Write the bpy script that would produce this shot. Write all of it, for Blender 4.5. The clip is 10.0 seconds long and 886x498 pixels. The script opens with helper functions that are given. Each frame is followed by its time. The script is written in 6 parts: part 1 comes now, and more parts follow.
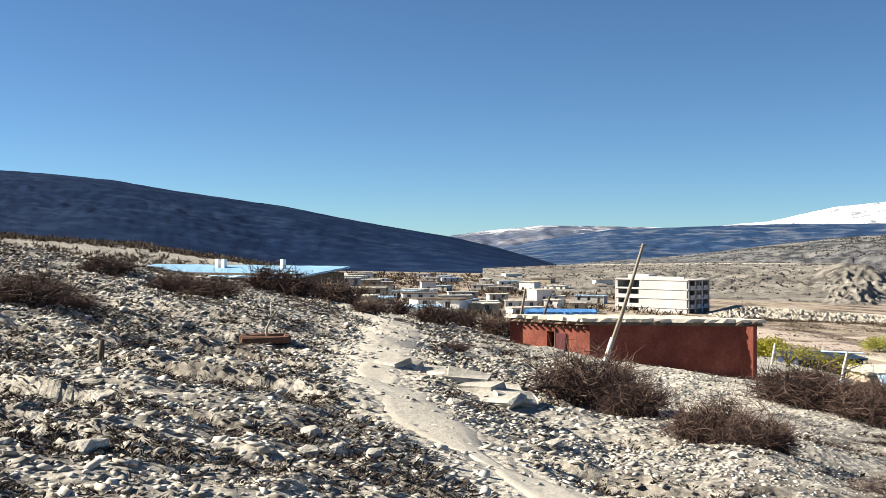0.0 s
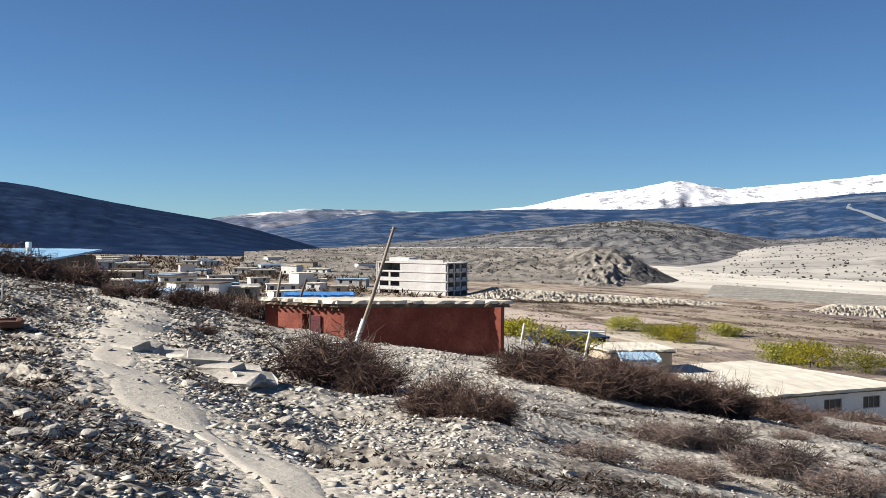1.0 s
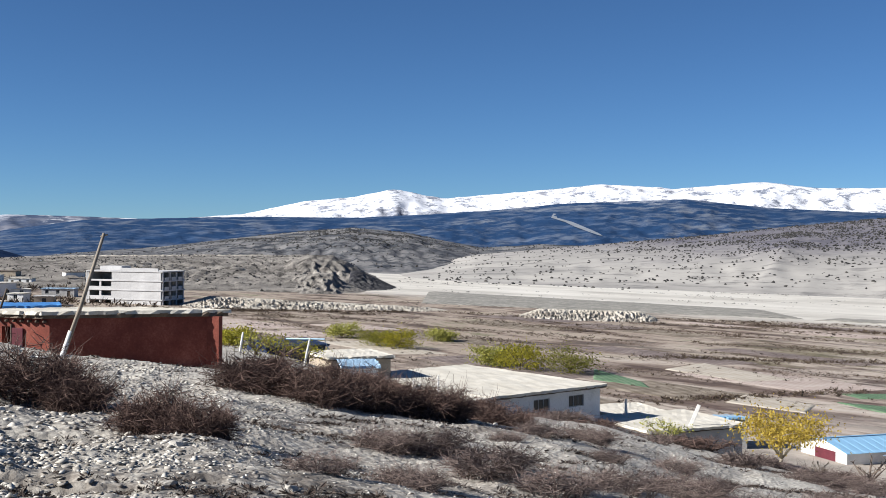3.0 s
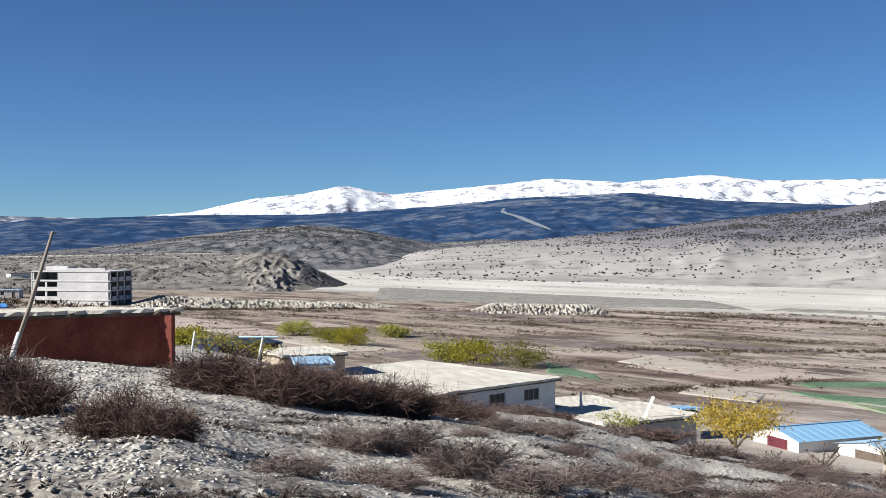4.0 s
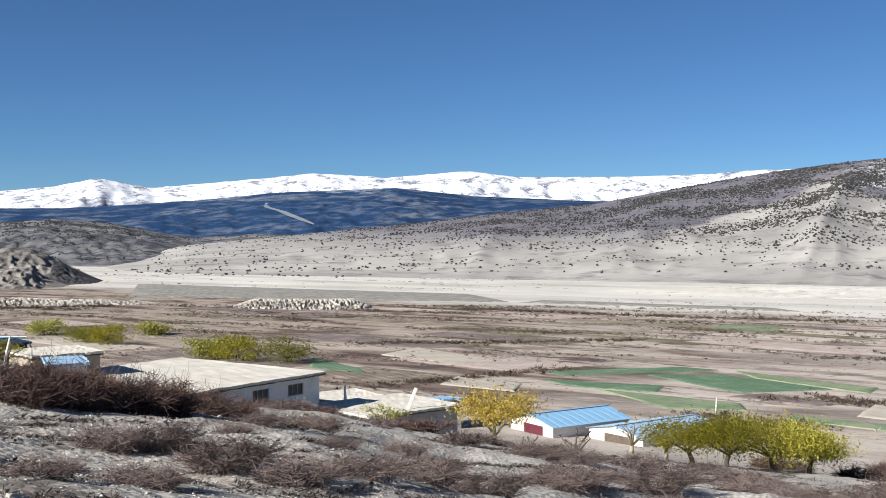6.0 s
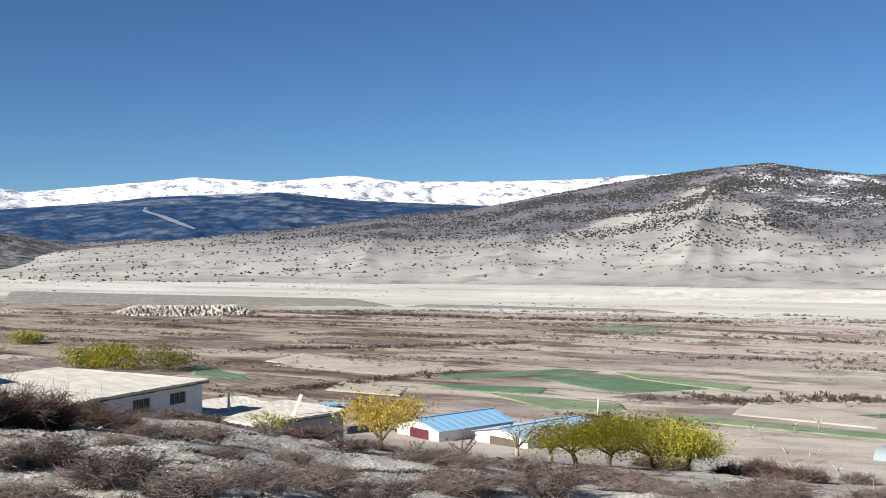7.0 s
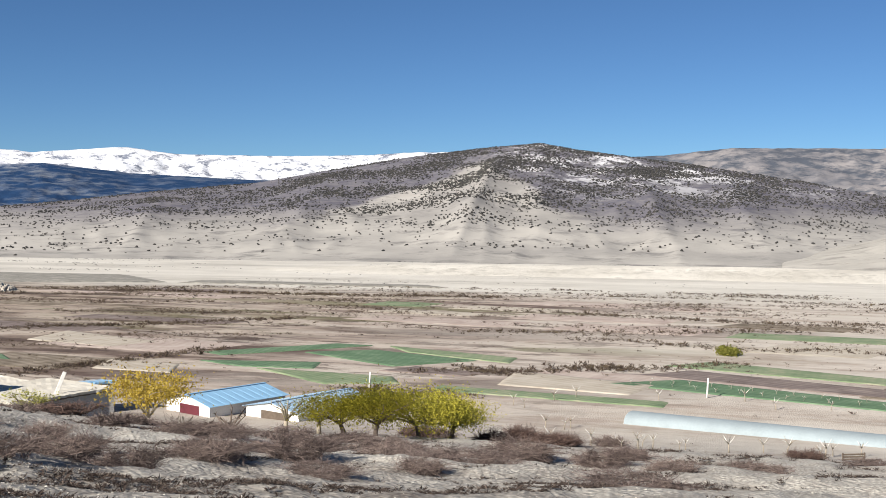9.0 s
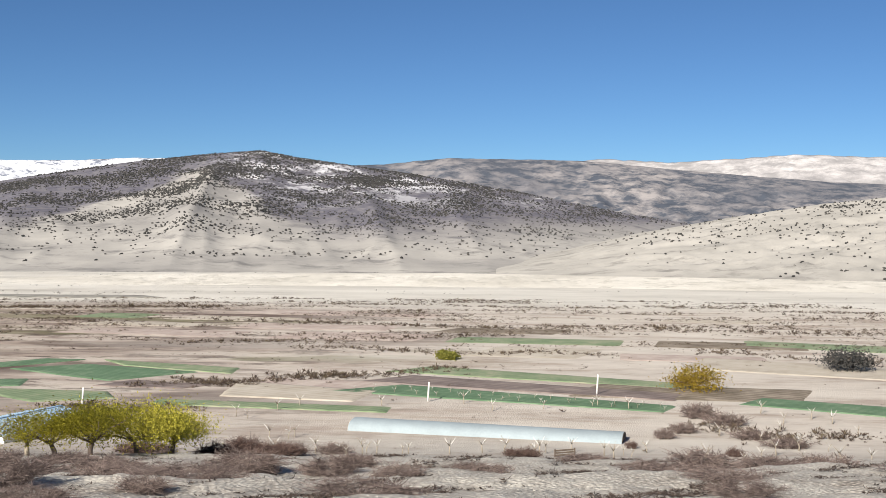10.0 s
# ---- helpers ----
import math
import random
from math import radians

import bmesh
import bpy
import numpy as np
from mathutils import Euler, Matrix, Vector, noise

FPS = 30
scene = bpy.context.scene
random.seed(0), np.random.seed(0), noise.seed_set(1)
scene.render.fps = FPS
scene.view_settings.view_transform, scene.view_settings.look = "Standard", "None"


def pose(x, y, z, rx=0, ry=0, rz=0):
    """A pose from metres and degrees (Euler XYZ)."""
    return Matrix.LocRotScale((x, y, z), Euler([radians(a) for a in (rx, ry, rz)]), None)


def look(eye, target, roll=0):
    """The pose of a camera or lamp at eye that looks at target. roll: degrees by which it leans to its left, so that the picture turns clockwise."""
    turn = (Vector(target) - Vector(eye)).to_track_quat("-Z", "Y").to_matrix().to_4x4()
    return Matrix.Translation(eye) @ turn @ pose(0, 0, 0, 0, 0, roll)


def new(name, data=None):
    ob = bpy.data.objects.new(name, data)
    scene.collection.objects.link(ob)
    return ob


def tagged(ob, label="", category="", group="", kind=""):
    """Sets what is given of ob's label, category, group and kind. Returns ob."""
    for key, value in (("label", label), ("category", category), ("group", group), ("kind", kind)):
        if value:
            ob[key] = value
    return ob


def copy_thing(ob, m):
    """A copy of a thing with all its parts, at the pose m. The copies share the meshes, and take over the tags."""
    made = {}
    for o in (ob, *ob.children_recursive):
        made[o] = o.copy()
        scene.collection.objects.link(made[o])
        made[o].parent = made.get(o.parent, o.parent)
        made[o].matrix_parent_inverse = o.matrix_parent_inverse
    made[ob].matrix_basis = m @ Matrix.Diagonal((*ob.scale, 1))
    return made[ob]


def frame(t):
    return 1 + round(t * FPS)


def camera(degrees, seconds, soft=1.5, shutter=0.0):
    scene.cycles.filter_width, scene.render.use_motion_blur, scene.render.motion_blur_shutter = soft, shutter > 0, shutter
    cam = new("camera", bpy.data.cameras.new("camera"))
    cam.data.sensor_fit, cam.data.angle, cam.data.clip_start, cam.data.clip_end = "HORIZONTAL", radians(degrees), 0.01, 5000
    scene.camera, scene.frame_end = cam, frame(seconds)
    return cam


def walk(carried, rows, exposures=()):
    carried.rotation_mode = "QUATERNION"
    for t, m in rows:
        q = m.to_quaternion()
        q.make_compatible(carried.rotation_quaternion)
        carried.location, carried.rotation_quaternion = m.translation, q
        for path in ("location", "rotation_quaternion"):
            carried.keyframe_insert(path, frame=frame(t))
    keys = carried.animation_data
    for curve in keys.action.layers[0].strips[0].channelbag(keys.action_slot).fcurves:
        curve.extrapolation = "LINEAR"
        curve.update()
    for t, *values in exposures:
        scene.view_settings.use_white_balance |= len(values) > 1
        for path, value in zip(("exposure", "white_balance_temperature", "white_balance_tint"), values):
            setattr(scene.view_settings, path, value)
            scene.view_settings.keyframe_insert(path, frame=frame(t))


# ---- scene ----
# ---- camera and its way ----
EYE = 26.0  # height of the eye over the valley datum
cam = camera(42.6, 10.0, soft=0.6)
PATH = [
    (0.0, 0.00, 0.00, 0.00, 0.00, -0.28, 0.07),
    (0.5, 0.22, -0.18, -0.01, -5.96, -0.72, 0.19),
    (1.0, 0.36, -0.35, -0.02, -11.89, -1.10, -0.24),
    (1.5, 0.41, -0.39, -0.03, -15.50, -1.13, -0.45),
    (2.0, 0.51, -0.34, -0.02, -19.92, -0.76, -0.60),
    (2.5, 0.48, -0.14, -0.02, -23.32, -0.71, -0.50),
    (3.0, 0.47, 0.08, -0.05, -25.97, -0.63, -0.40),
    (3.2, 0.46, 0.19, -0.06, -26.60, -0.66, -0.28),
    (4.3, 0.43, 0.77, -0.14, -29.20, -0.90, 0.42),
    (4.5, 0.42, 0.85, -0.16, -29.72, -0.95, 0.49),
    (5.0, 0.29, 1.06, -0.20, -31.86, -1.31, 0.88),
    (5.5, 0.41, 0.69, -0.18, -36.35, -1.31, 0.45),
    (5.7, 0.44, 0.66, -0.17, -38.12, -1.20, 0.37),
    (6.8, 0.39, 0.72, -0.12, -44.92, -1.10, 0.20),
    (7.0, 0.37, 0.74, -0.11, -46.21, -0.97, 0.38),
    (7.5, 0.42, 0.15, -0.11, -53.54, -1.43, -0.15),
    (8.0, -0.17, -0.38, -0.07, -58.66, -1.79, -0.37),
    (8.5, -0.59, -0.22, -0.09, -52.76, -2.11, 0.25),
    (9.0, -0.26, -0.58, -0.11, -57.30, -2.20, -0.27),
    (9.5, -0.30, -0.08, -0.14, -64.26, -2.03, 0.05),
    (10.0, -0.01, -0.28, -0.14, -71.28, -1.72, -0.41),
]
walk(cam, [(t, pose(x, y, EYE + z, 90 + p, r, w)) for t, x, y, z, w, p, r in PATH],
     exposures=[(0.0, 1.44, 7300, 6), (1.0, 1.10, 6850, 9), (2.5, 0.92, 6300, 9), (6.0, 0.90, 6350, 9), (10.0, 0.87, 6750, 9)])

# ---- daylight ----
SUN_AZ, SUN_EL = -80.0, 30.0
world = bpy.data.worlds.new("sky")
scene.world = world
world.use_nodes = True
wn = world.node_tree.nodes
sky = wn.new("ShaderNodeTexSky")
sky.sky_type = 'NISHITA'
sky.sun_disc = False
sky.sun_elevation = radians(SUN_EL)
sky.sun_rotation = radians(SUN_AZ)
sky.altitude = 4200
sky.air_density = 1.0
sky.dust_density = 0.05
sky.ozone_density = 3.0
wn["Background"].inputs["Strength"].default_value = 0.051
deep = wn.new("ShaderNodeMix")  # thin, dry mountain air: deeper blue
deep.data_type, deep.blend_type = 'RGBA', 'MULTIPLY'
deep.inputs[0].default_value = 1.0
deep.inputs[7].default_value = (0.53, 0.74, 0.92, 1)
world.node_tree.links.new(sky.outputs[0], deep.inputs[6])
world.node_tree.links.new(deep.outputs[2], wn["Background"].inputs["Color"])
sun = new("sun", bpy.data.lights.new("sun", 'SUN'))
sun.data.energy, sun.data.angle, sun.data.color = 5.0, radians(0.53), (1.0, 0.96, 0.91)
_a, _e = radians(SUN_AZ), radians(SUN_EL)
_d = Vector((math.sin(_a) * math.cos(_e), math.cos(_a) * math.cos(_e), math.sin(_e)))
sun.matrix_world = look(_d * 200, (0, 0, 0))

# ---- materials ----
def node(nt, kind, **inputs):
    n = nt.nodes.new(kind)
    for k, v in inputs.items():
        n.inputs[k.replace("_", " ")].default_value = v
    return n


def coords(nt, world_space):
    if world_space:
        return nt.nodes.new("ShaderNodeNewGeometry").outputs["Position"]
    return nt.nodes.new("ShaderNodeTexCoord").outputs["Object"]


def noise_at(nt, vec, scale, detail=5, rough=0.6, stretch=None, along=None):
    if along:  # drawn out along the valley
        m = nt.nodes.new("ShaderNodeMapping")
        m.vector_type = 'TEXTURE'
        m.inputs["Rotation"].default_value = (0, 0, radians(15))
        m.inputs["Scale"].default_value = (1, along, 1)
        nt.links.new(vec, m.inputs["Vector"])
        vec = m.outputs["Vector"]
    if stretch:
        m = nt.nodes.new("ShaderNodeMapping")
        m.inputs["Scale"].default_value = stretch
        nt.links.new(vec, m.inputs["Vector"])
        vec = m.outputs["Vector"]
    n = node(nt, "ShaderNodeTexNoise", Scale=scale, Detail=detail, Roughness=rough)
    nt.links.new(vec, n.inputs["Vector"])
    return n.outputs["Fac"]


def ramp(nt, fac, stops):
    r = nt.nodes.new("ShaderNodeValToRGB")
    els = r.color_ramp.elements
    while len(els) < len(stops):
        els.new(0.5)
    for e, (p, c) in zip(els, stops):
        e.position = p
        e.color = (*c, 1) if isinstance(c, tuple) else (c, c, c, 1)
    nt.links.new(fac, r.inputs["Fac"])
    return r.outputs["Color"]


def mixed(nt, fac, a, b, mode='MIX'):
    m = nt.nodes.new("ShaderNodeMix")
    m.data_type, m.blend_type = 'RGBA', mode
    for idx, v in ((0, fac), (6, a), (7, b)):
        if isinstance(v, (int, float)):
            m.inputs[idx].default_value = v
        elif isinstance(v, tuple):
            m.inputs[idx].default_value = (*v, 1)
        else:
            nt.links.new(v, m.inputs[idx])
    return m.outputs[2]


def maths(nt, op, a, b=0.0, c=0.0):
    m = nt.nodes.new("ShaderNodeMath")
    m.operation = op
    for i, v in enumerate((a, b, c)):
        if isinstance(v, (int, float)):
            m.inputs[i].default_value = v
        else:
            nt.links.new(v, m.inputs[i])
    return m.outputs[0]


def blank(name, rough=0.9, metal=0.0):
    m = bpy.data.materials.new(name)
    m.use_nodes = True
    b = m.node_tree.nodes["Principled BSDF"]
    b.inputs["Roughness"].default_value = rough
    b.inputs["Metallic"].default_value = metal
    b.inputs["Specular IOR Level"].default_value = 0.25
    return m, m.node_tree, b


def bumped(nt, b, height, strength, dist):
    bp = nt.nodes.new("ShaderNodeBump")
    bp.inputs["Strength"].default_value = strength
    bp.inputs["Distance"].default_value = dist
    nt.links.new(height, bp.inputs["Height"])
    nt.links.new(bp.outputs["Normal"], b.inputs["Normal"])


def plain(name, dark, mid, light, scale=2.0, fine=18.0, rough=0.9, metal=0.0, bump=0.3, dist=0.02, vary=0.0, world_space=False):
    """A weathered surface: broad stains, fine grain, relief, and a shade of its own for each piece."""
    m, nt, b = blank(name, rough, metal)
    v = coords(nt, world_space)
    big, small = noise_at(nt, v, scale), noise_at(nt, v, fine, 4, 0.7)
    both = maths(nt, 'ADD', maths(nt, 'MULTIPLY', big, 0.62), maths(nt, 'MULTIPLY', small, 0.38))
    col = ramp(nt, both, [(0.30, dark), (0.5, mid), (0.70, light)])
    if vary:
        info = nt.nodes.new("ShaderNodeObjectInfo").outputs["Random"]
        col = mixed(nt, maths(nt, 'MULTIPLY', info, vary), col, dark)
    nt.links.new(col, b.inputs["Base Color"])
    bumped(nt, b, small, bump, dist)
    return m


def tinted(c, f):
    return tuple(min(1.0, x * f) for x in c)


def shade(name, c, lo=0.65, hi=1.25, **kw):
    return plain(name, tinted(c, lo), c, tinted(c, hi), **kw)

# ---- shape of the land ----
DOWN = (math.sin(radians(75)), math.cos(radians(75)))  # the hillside falls this way

# how steeply the hillside falls away from the eye, by azimuth
FALL = ((-180, -120, -60, -24, -15, -8, 0, 4, 8, 16, 25, 34, 41, 46.6, 52, 65, 85, 120, 150, 180),
        (0.0, -0.06, -0.03, -0.012, 0.0, 0.02, 0.047, 0.063, 0.077, 0.087, 0.113, 0.139, 0.166, 0.177, 0.189, 0.20, 0.197, 0.15, 0.06, 0.0))


def sstep(a, b, v):
    t = np.clip((v - a) / (b - a), 0, 1)
    return t * t * (3 - 2 * t)


def waves(x, y, size, seed, octaves=5):
    """Cheap smooth noise, about -1 to 1, out of a few turned sine products."""
    rnd = np.random.RandomState(seed)
    out = np.zeros_like(x)
    amp, tot = 1.0, 0.0
    for o in range(octaves):
        for k in range(3):
            a, p, q = rnd.uniform(0, 6.28, 3)
            u = (x * math.cos(a) + y * math.sin(a)) / size * 6.28
            w = (-x * math.sin(a) + y * math.cos(a)) / size * 4.1
            out += amp * np.sin(u + p + 1.3 * np.sin(w + q)) / 3
        tot += amp
        amp *= 0.55
        size *= 0.47
    return out / tot * 1.6


def bands(x, y):
    """Terracettes along the slope: above zero in the hollows, where dark tufts stand for shadow."""
    u, v = x * 0.91 - y * 0.41, x * 0.41 + y * 0.91
    return waves(u * 0.35, v * 1.5, 6.5, 81)


def polar(az, r):
    return r * math.sin(radians(az)), r * math.cos(radians(az))


# the footpath, by azimuth and distance
PATH_LINE = [(12, 6), (7.5, 8.6), (6.2, 9.6), (3.3, 11.0), (0.5, 12.5), (-1.8, 14.2), (-3.0, 17), (-3.3, 21), (-2.8, 30), (-2.2, 41), (-3.5, 52), (-5, 66)]
PATH_XY = np.array([polar(a, r) for a, r in PATH_LINE])


def off_path(x, y):
    d = np.full(x.shape, 1e9)
    for (ax, ay), (bx, by) in zip(PATH_XY[:-1], PATH_XY[1:]):
        L = (bx - ax) ** 2 + (by - ay) ** 2
        t = np.clip(((x - ax) * (bx - ax) + (y - ay) * (by - ay)) / L, 0, 1)
        d = np.minimum(d, np.hypot(x - ax - t * (bx - ax), y - ay - t * (by - ay)))
    return d


def land(x, y):
    """Height of the natural ground."""
    x, y = np.asarray(x, float), np.asarray(y, float)
    s = x * DOWN[0] + y * DOWN[1]
    r = np.hypot(x, y)
    az = np.degrees(np.arctan2(x, y))
    hill = -1.5 - np.interp(az, FALL[0], FALL[1]) * r
    hill = hill + 0.9 * np.exp(-((az + 24) / 7) ** 2) * sstep(30, 60, r) * (1 - sstep(70, 110, r))
    hill = hill - 5.5 * sstep(72, 115, r) * (1 - sstep(-8, 4, az)) * sstep(-60, -30, az) * (1 - sstep(260, 420, r))
    hill = hill - 1.5 * sstep(48, 84, r) * sstep(18, 25, az) * (1 - sstep(46, 51, az))
    floor = -20.4 - 0.022 * np.clip(s - 95, 0, 240) - 0.032 * np.clip(s - 335, 0, 900)
    z = np.logaddexp(hill / 0.7, floor / 0.7) * 0.7
    z = np.maximum(z, floor - 1)
    z = np.minimum(z, 8 + 0.02 * r)
    step = (s + 2.2 * waves(x, y, 30, 6)) / 7.5
    z = z - 0.35 * (sstep(0.72, 1.0, step - np.floor(step)) - (step - np.floor(step))) * sstep(24, 34, s) * (1 - sstep(74, 86, s)) * sstep(26, 36, az) * (1 - sstep(110, 130, az))
    rough = 0.28 * sstep(4, 20, r) * (1 - sstep(70, 100, s))
    z = z + rough * waves(x, y, 14, 3) + 0.5 * sstep(100, 300, r) * waves(x, y, 130, 4) * (1 - 0.6 * sstep(60, 100, s))
    # terracettes and small hummocks of the stony slope, trodden flat on the path
    near = sstep(3, 8, r) * (1 - sstep(55, 80, r)) * (1 - sstep(100, 120, np.abs(az)))
    worn = 0.25 + 0.75 * sstep(0.5, 1.4, off_path(x, y))
    hum = (0.05 * np.abs(waves(x, y, 2.6, 61, 3)) + 0.035 * waves(x, y, 1.1, 62, 2)) * (1 - 0.55 * sstep(8, 24, az))
    z = z + near * worn * (hum - 0.20 * sstep(0.0, 0.30, bands(x, y)) * (1 - 0.92 * sstep(4, 16, az)))
    return EYE + z


def height(x, y):
    return float(land(np.array([x]), np.array([y]))[0])


def mesh_of(name, verts, faces, smooth=False):
    me = bpy.data.meshes.new(name)
    me.from_pydata(verts, [], faces)
    me.update()
    if smooth:
        me.polygons.foreach_set("use_smooth", [True] * len(me.polygons))
    return me


def grid_mesh(name, X, Y, Z, smooth=True, wrap=False):
    n, m = X.shape
    co = np.stack([X, Y, Z], -1).reshape(-1, 3)
    me = bpy.data.meshes.new(name)
    i, j = np.meshgrid(np.arange(n - 1), np.arange(m if wrap else m - 1), indexing="ij")
    j2 = (j + 1) % m
    quad = np.stack([i * m + j, i * m + j2, (i + 1) * m + j2, (i + 1) * m + j], -1).reshape(-1, 4)
    me.vertices.add(len(co))
    me.vertices.foreach_set("co", co.ravel())
    me.loops.add(quad.size)
    me.loops.foreach_set("vertex_index", quad.ravel().astype(np.int32))
    me.polygons.add(len(quad))
    me.polygons.foreach_set("loop_start", np.arange(0, quad.size, 4, dtype=np.int32))
    me.update(calc_edges=True)
    me.validate()
    if smooth:
        me.polygons.foreach_set("use_smooth", [True] * len(me.polygons))
    return me


def ground_material():
    m, nt, b = blank("stony_ground", 0.95)
    v = coords(nt, True)
    dot = nt.nodes.new("ShaderNodeVectorMath")
    dot.operation = 'DOT_PRODUCT'
    dot.inputs[1].default_value = (DOWN[0], DOWN[1], 0)
    nt.links.new(v, dot.inputs[0])
    s = maths(nt, 'ADD', dot.outputs["Value"], maths(nt, 'MULTIPLY', maths(nt, 'SUBTRACT', noise_at(nt, v, 0.02), 0.5), 60.0))
    # stony hillside: pale chips over brown earth
    chips = node(nt, "ShaderNodeTexVoronoi", Scale=7.0)
    nt.links.new(v, chips.inputs["Vector"])
    stone = ramp(nt, chips.outputs["Distance"], [(0.12, (0.54, 0.505, 0.445)), (0.36, (0.33, 0.30, 0.26)), (0.56, (0.07, 0.058, 0.05))])
    earth = ramp(nt, noise_at(nt, v, 0.35, 8, 0.7), [(0.36, (0.22, 0.185, 0.15)), (0.45, (0.47, 0.43, 0.37)), (0.62, (0.60, 0.565, 0.495))])
    hillside = mixed(nt, 0.62, stone, earth)
    # darker broken earth on the upper slope
    clods = ramp(nt, noise_at(nt, v, 1.6, 8, 0.78), [(0.42, (0.05, 0.040, 0.034)), (0.51, (0.19, 0.165, 0.14)), (0.60, (0.46, 0.43, 0.375))])
    drift = ramp(nt, noise_at(nt, v, 0.30, 5, 0.6), [(0.40, 1.0), (0.62, 0.35)])
    upper = ramp(nt, maths(nt, 'DIVIDE', maths(nt, 'ADD', s, 40.0), 100.0), [(0.40, 0.9), (0.62, 0.12)])
    hillside = mixed(nt, maths(nt, 'MULTIPLY', upper, drift), hillside, clods)
    # dust of the footpath
    worn = nt.nodes.new("ShaderNodeAttribute")
    worn.attribute_name = "trodden"
    dust = ramp(nt, noise_at(nt, v, 1.8, 7, 0.7), [(0.34, (0.38, 0.34, 0.285)), (0.5, (0.48, 0.44, 0.375)), (0.66, (0.55, 0.51, 0.445))])
    hillside = mixed(nt, maths(nt, 'MULTIPLY', worn.outputs["Fac"], ramp(nt, noise_at(nt, v, 4.0, 5, 0.7), [(0.36, 0.55), (0.5, 1.0)])), hillside, dust)
    # valley: fallow strips, dry scrub, a little green
    strips = noise_at(nt, v, 0.05, 7, 0.62, along=4.0)
    patches = noise_at(nt, v, 0.22, 7, 0.75, along=3.0)
    fallow = ramp(nt, strips, [(0.43, (0.10, 0.066, 0.054)), (0.47, (0.34, 0.27, 0.225)), (0.53, (0.52, 0.455, 0.385)), (0.57, (0.46, 0.40, 0.335)), (0.60, (0.16, 0.15, 0.08))])
    brush = ramp(nt, noise_at(nt, v, 0.6, 5, 0.75), [(0.35, (0.05, 0.034, 0.027)), (0.65, (0.15, 0.105, 0.085))])
    cover = ramp(nt, patches, [(0.425, 0.95), (0.485, 0.0)])
    valley = mixed(nt, cover, fallow, brush)
    # paler, drier soil down the valley
    up = nt.nodes.new("ShaderNodeVectorMath")
    up.operation = 'DOT_PRODUCT'
    up.inputs[1].default_value = (-0.26, 0.966, 0)
    nt.links.new(v, up.inputs[0])
    far_down = ramp(nt, maths(nt, 'DIVIDE', maths(nt, 'ADD', up.outputs["Value"], maths(nt, 'MULTIPLY', noise_at(nt, v, 0.04, 6, 0.7, along=2.0), 200.0)), 400.0), [(0.24, 0.9), (0.44, 0.0)])
    dry = ramp(nt, noise_at(nt, v, 0.12, 8, 0.72, along=3.0), [(0.38, (0.34, 0.28, 0.23)), (0.5, (0.51, 0.455, 0.39)), (0.64, (0.58, 0.53, 0.46))])
    valley = mixed(nt, far_down, valley, dry)
    # browner, scrubbier soil up the valley
    far_up = ramp(nt, maths(nt, 'DIVIDE', maths(nt, 'ADD', up.outputs["Value"], maths(nt, 'MULTIPLY', noise_at(nt, v, 0.03, 6, 0.7, along=3.0), 160.0)), 400.0), [(0.30, 0.0), (0.60, 0.88)])
    soil = ramp(nt, noise_at(nt, v, 0.10, 8, 0.75, along=3.0), [(0.40, (0.055, 0.038, 0.029)), (0.47, (0.16, 0.117, 0.087)), (0.54, (0.36, 0.295, 0.235)), (0.60, (0.30, 0.25, 0.19)), (0.64, (0.12, 0.13, 0.055))])
    valley = mixed(nt, far_up, valley, soil)
    # sandy flats
    sand = ramp(nt, noise_at(nt, v, 0.02, 10, 0.74, along=2.5), [(0.34, (0.40, 0.37, 0.32)), (0.5, (0.57, 0.535, 0.47)), (0.66, (0.66, 0.625, 0.555))])
    f1 = ramp(nt, maths(nt, 'DIVIDE', s, 400.0), [(0.19, 0.0), (0.26, 1.0)])
    f2 = ramp(nt, maths(nt, 'DIVIDE', s, 400.0), [(0.70, 0.0), (0.82, 1.0)])
    col = mixed(nt, f2, mixed(nt, f1, hillside, valley), sand)
    nt.links.new(col, b.inputs["Base Color"])
    bumped(nt, b, maths(nt, 'ADD', noise_at(nt, v, 2.2, 8, 0.75), maths(nt, 'MULTIPLY', chips.outputs["Distance"], -0.8)), 0.55, 0.12)
    return m


M_GROUND = ground_material()
azs = np.radians(np.concatenate([np.arange(-180, -28, 4.0), np.arange(-28, 100, 0.27), np.arange(100, 180, 4.0)]))
rad = np.concatenate([[0.0], np.geomspace(1.5, 90, 440), np.geomspace(92, 4800, 200)])
R, A = np.meshgrid(rad, azs, indexing="ij")
X, Y = R * np.sin(A), R * np.cos(A)
ground = new("ground", grid_mesh("ground", X, Y, land(X, Y), wrap=True))
ground.data.materials.append(M_GROUND)
_d = off_path(X, Y) + 0.28 * waves(X, Y, 2.4, 64, 3) - 0.011 * np.clip(R, 0, 60)
ground.data.attributes.new("trodden", 'FLOAT', 'POINT').data.foreach_set("value", (1 - sstep(0.45, 1.15, _d)).ravel().astype(np.float32))
tagged(ground, "dry stony hillside falling to a valley of fallow fields", "ground", kind="structure")


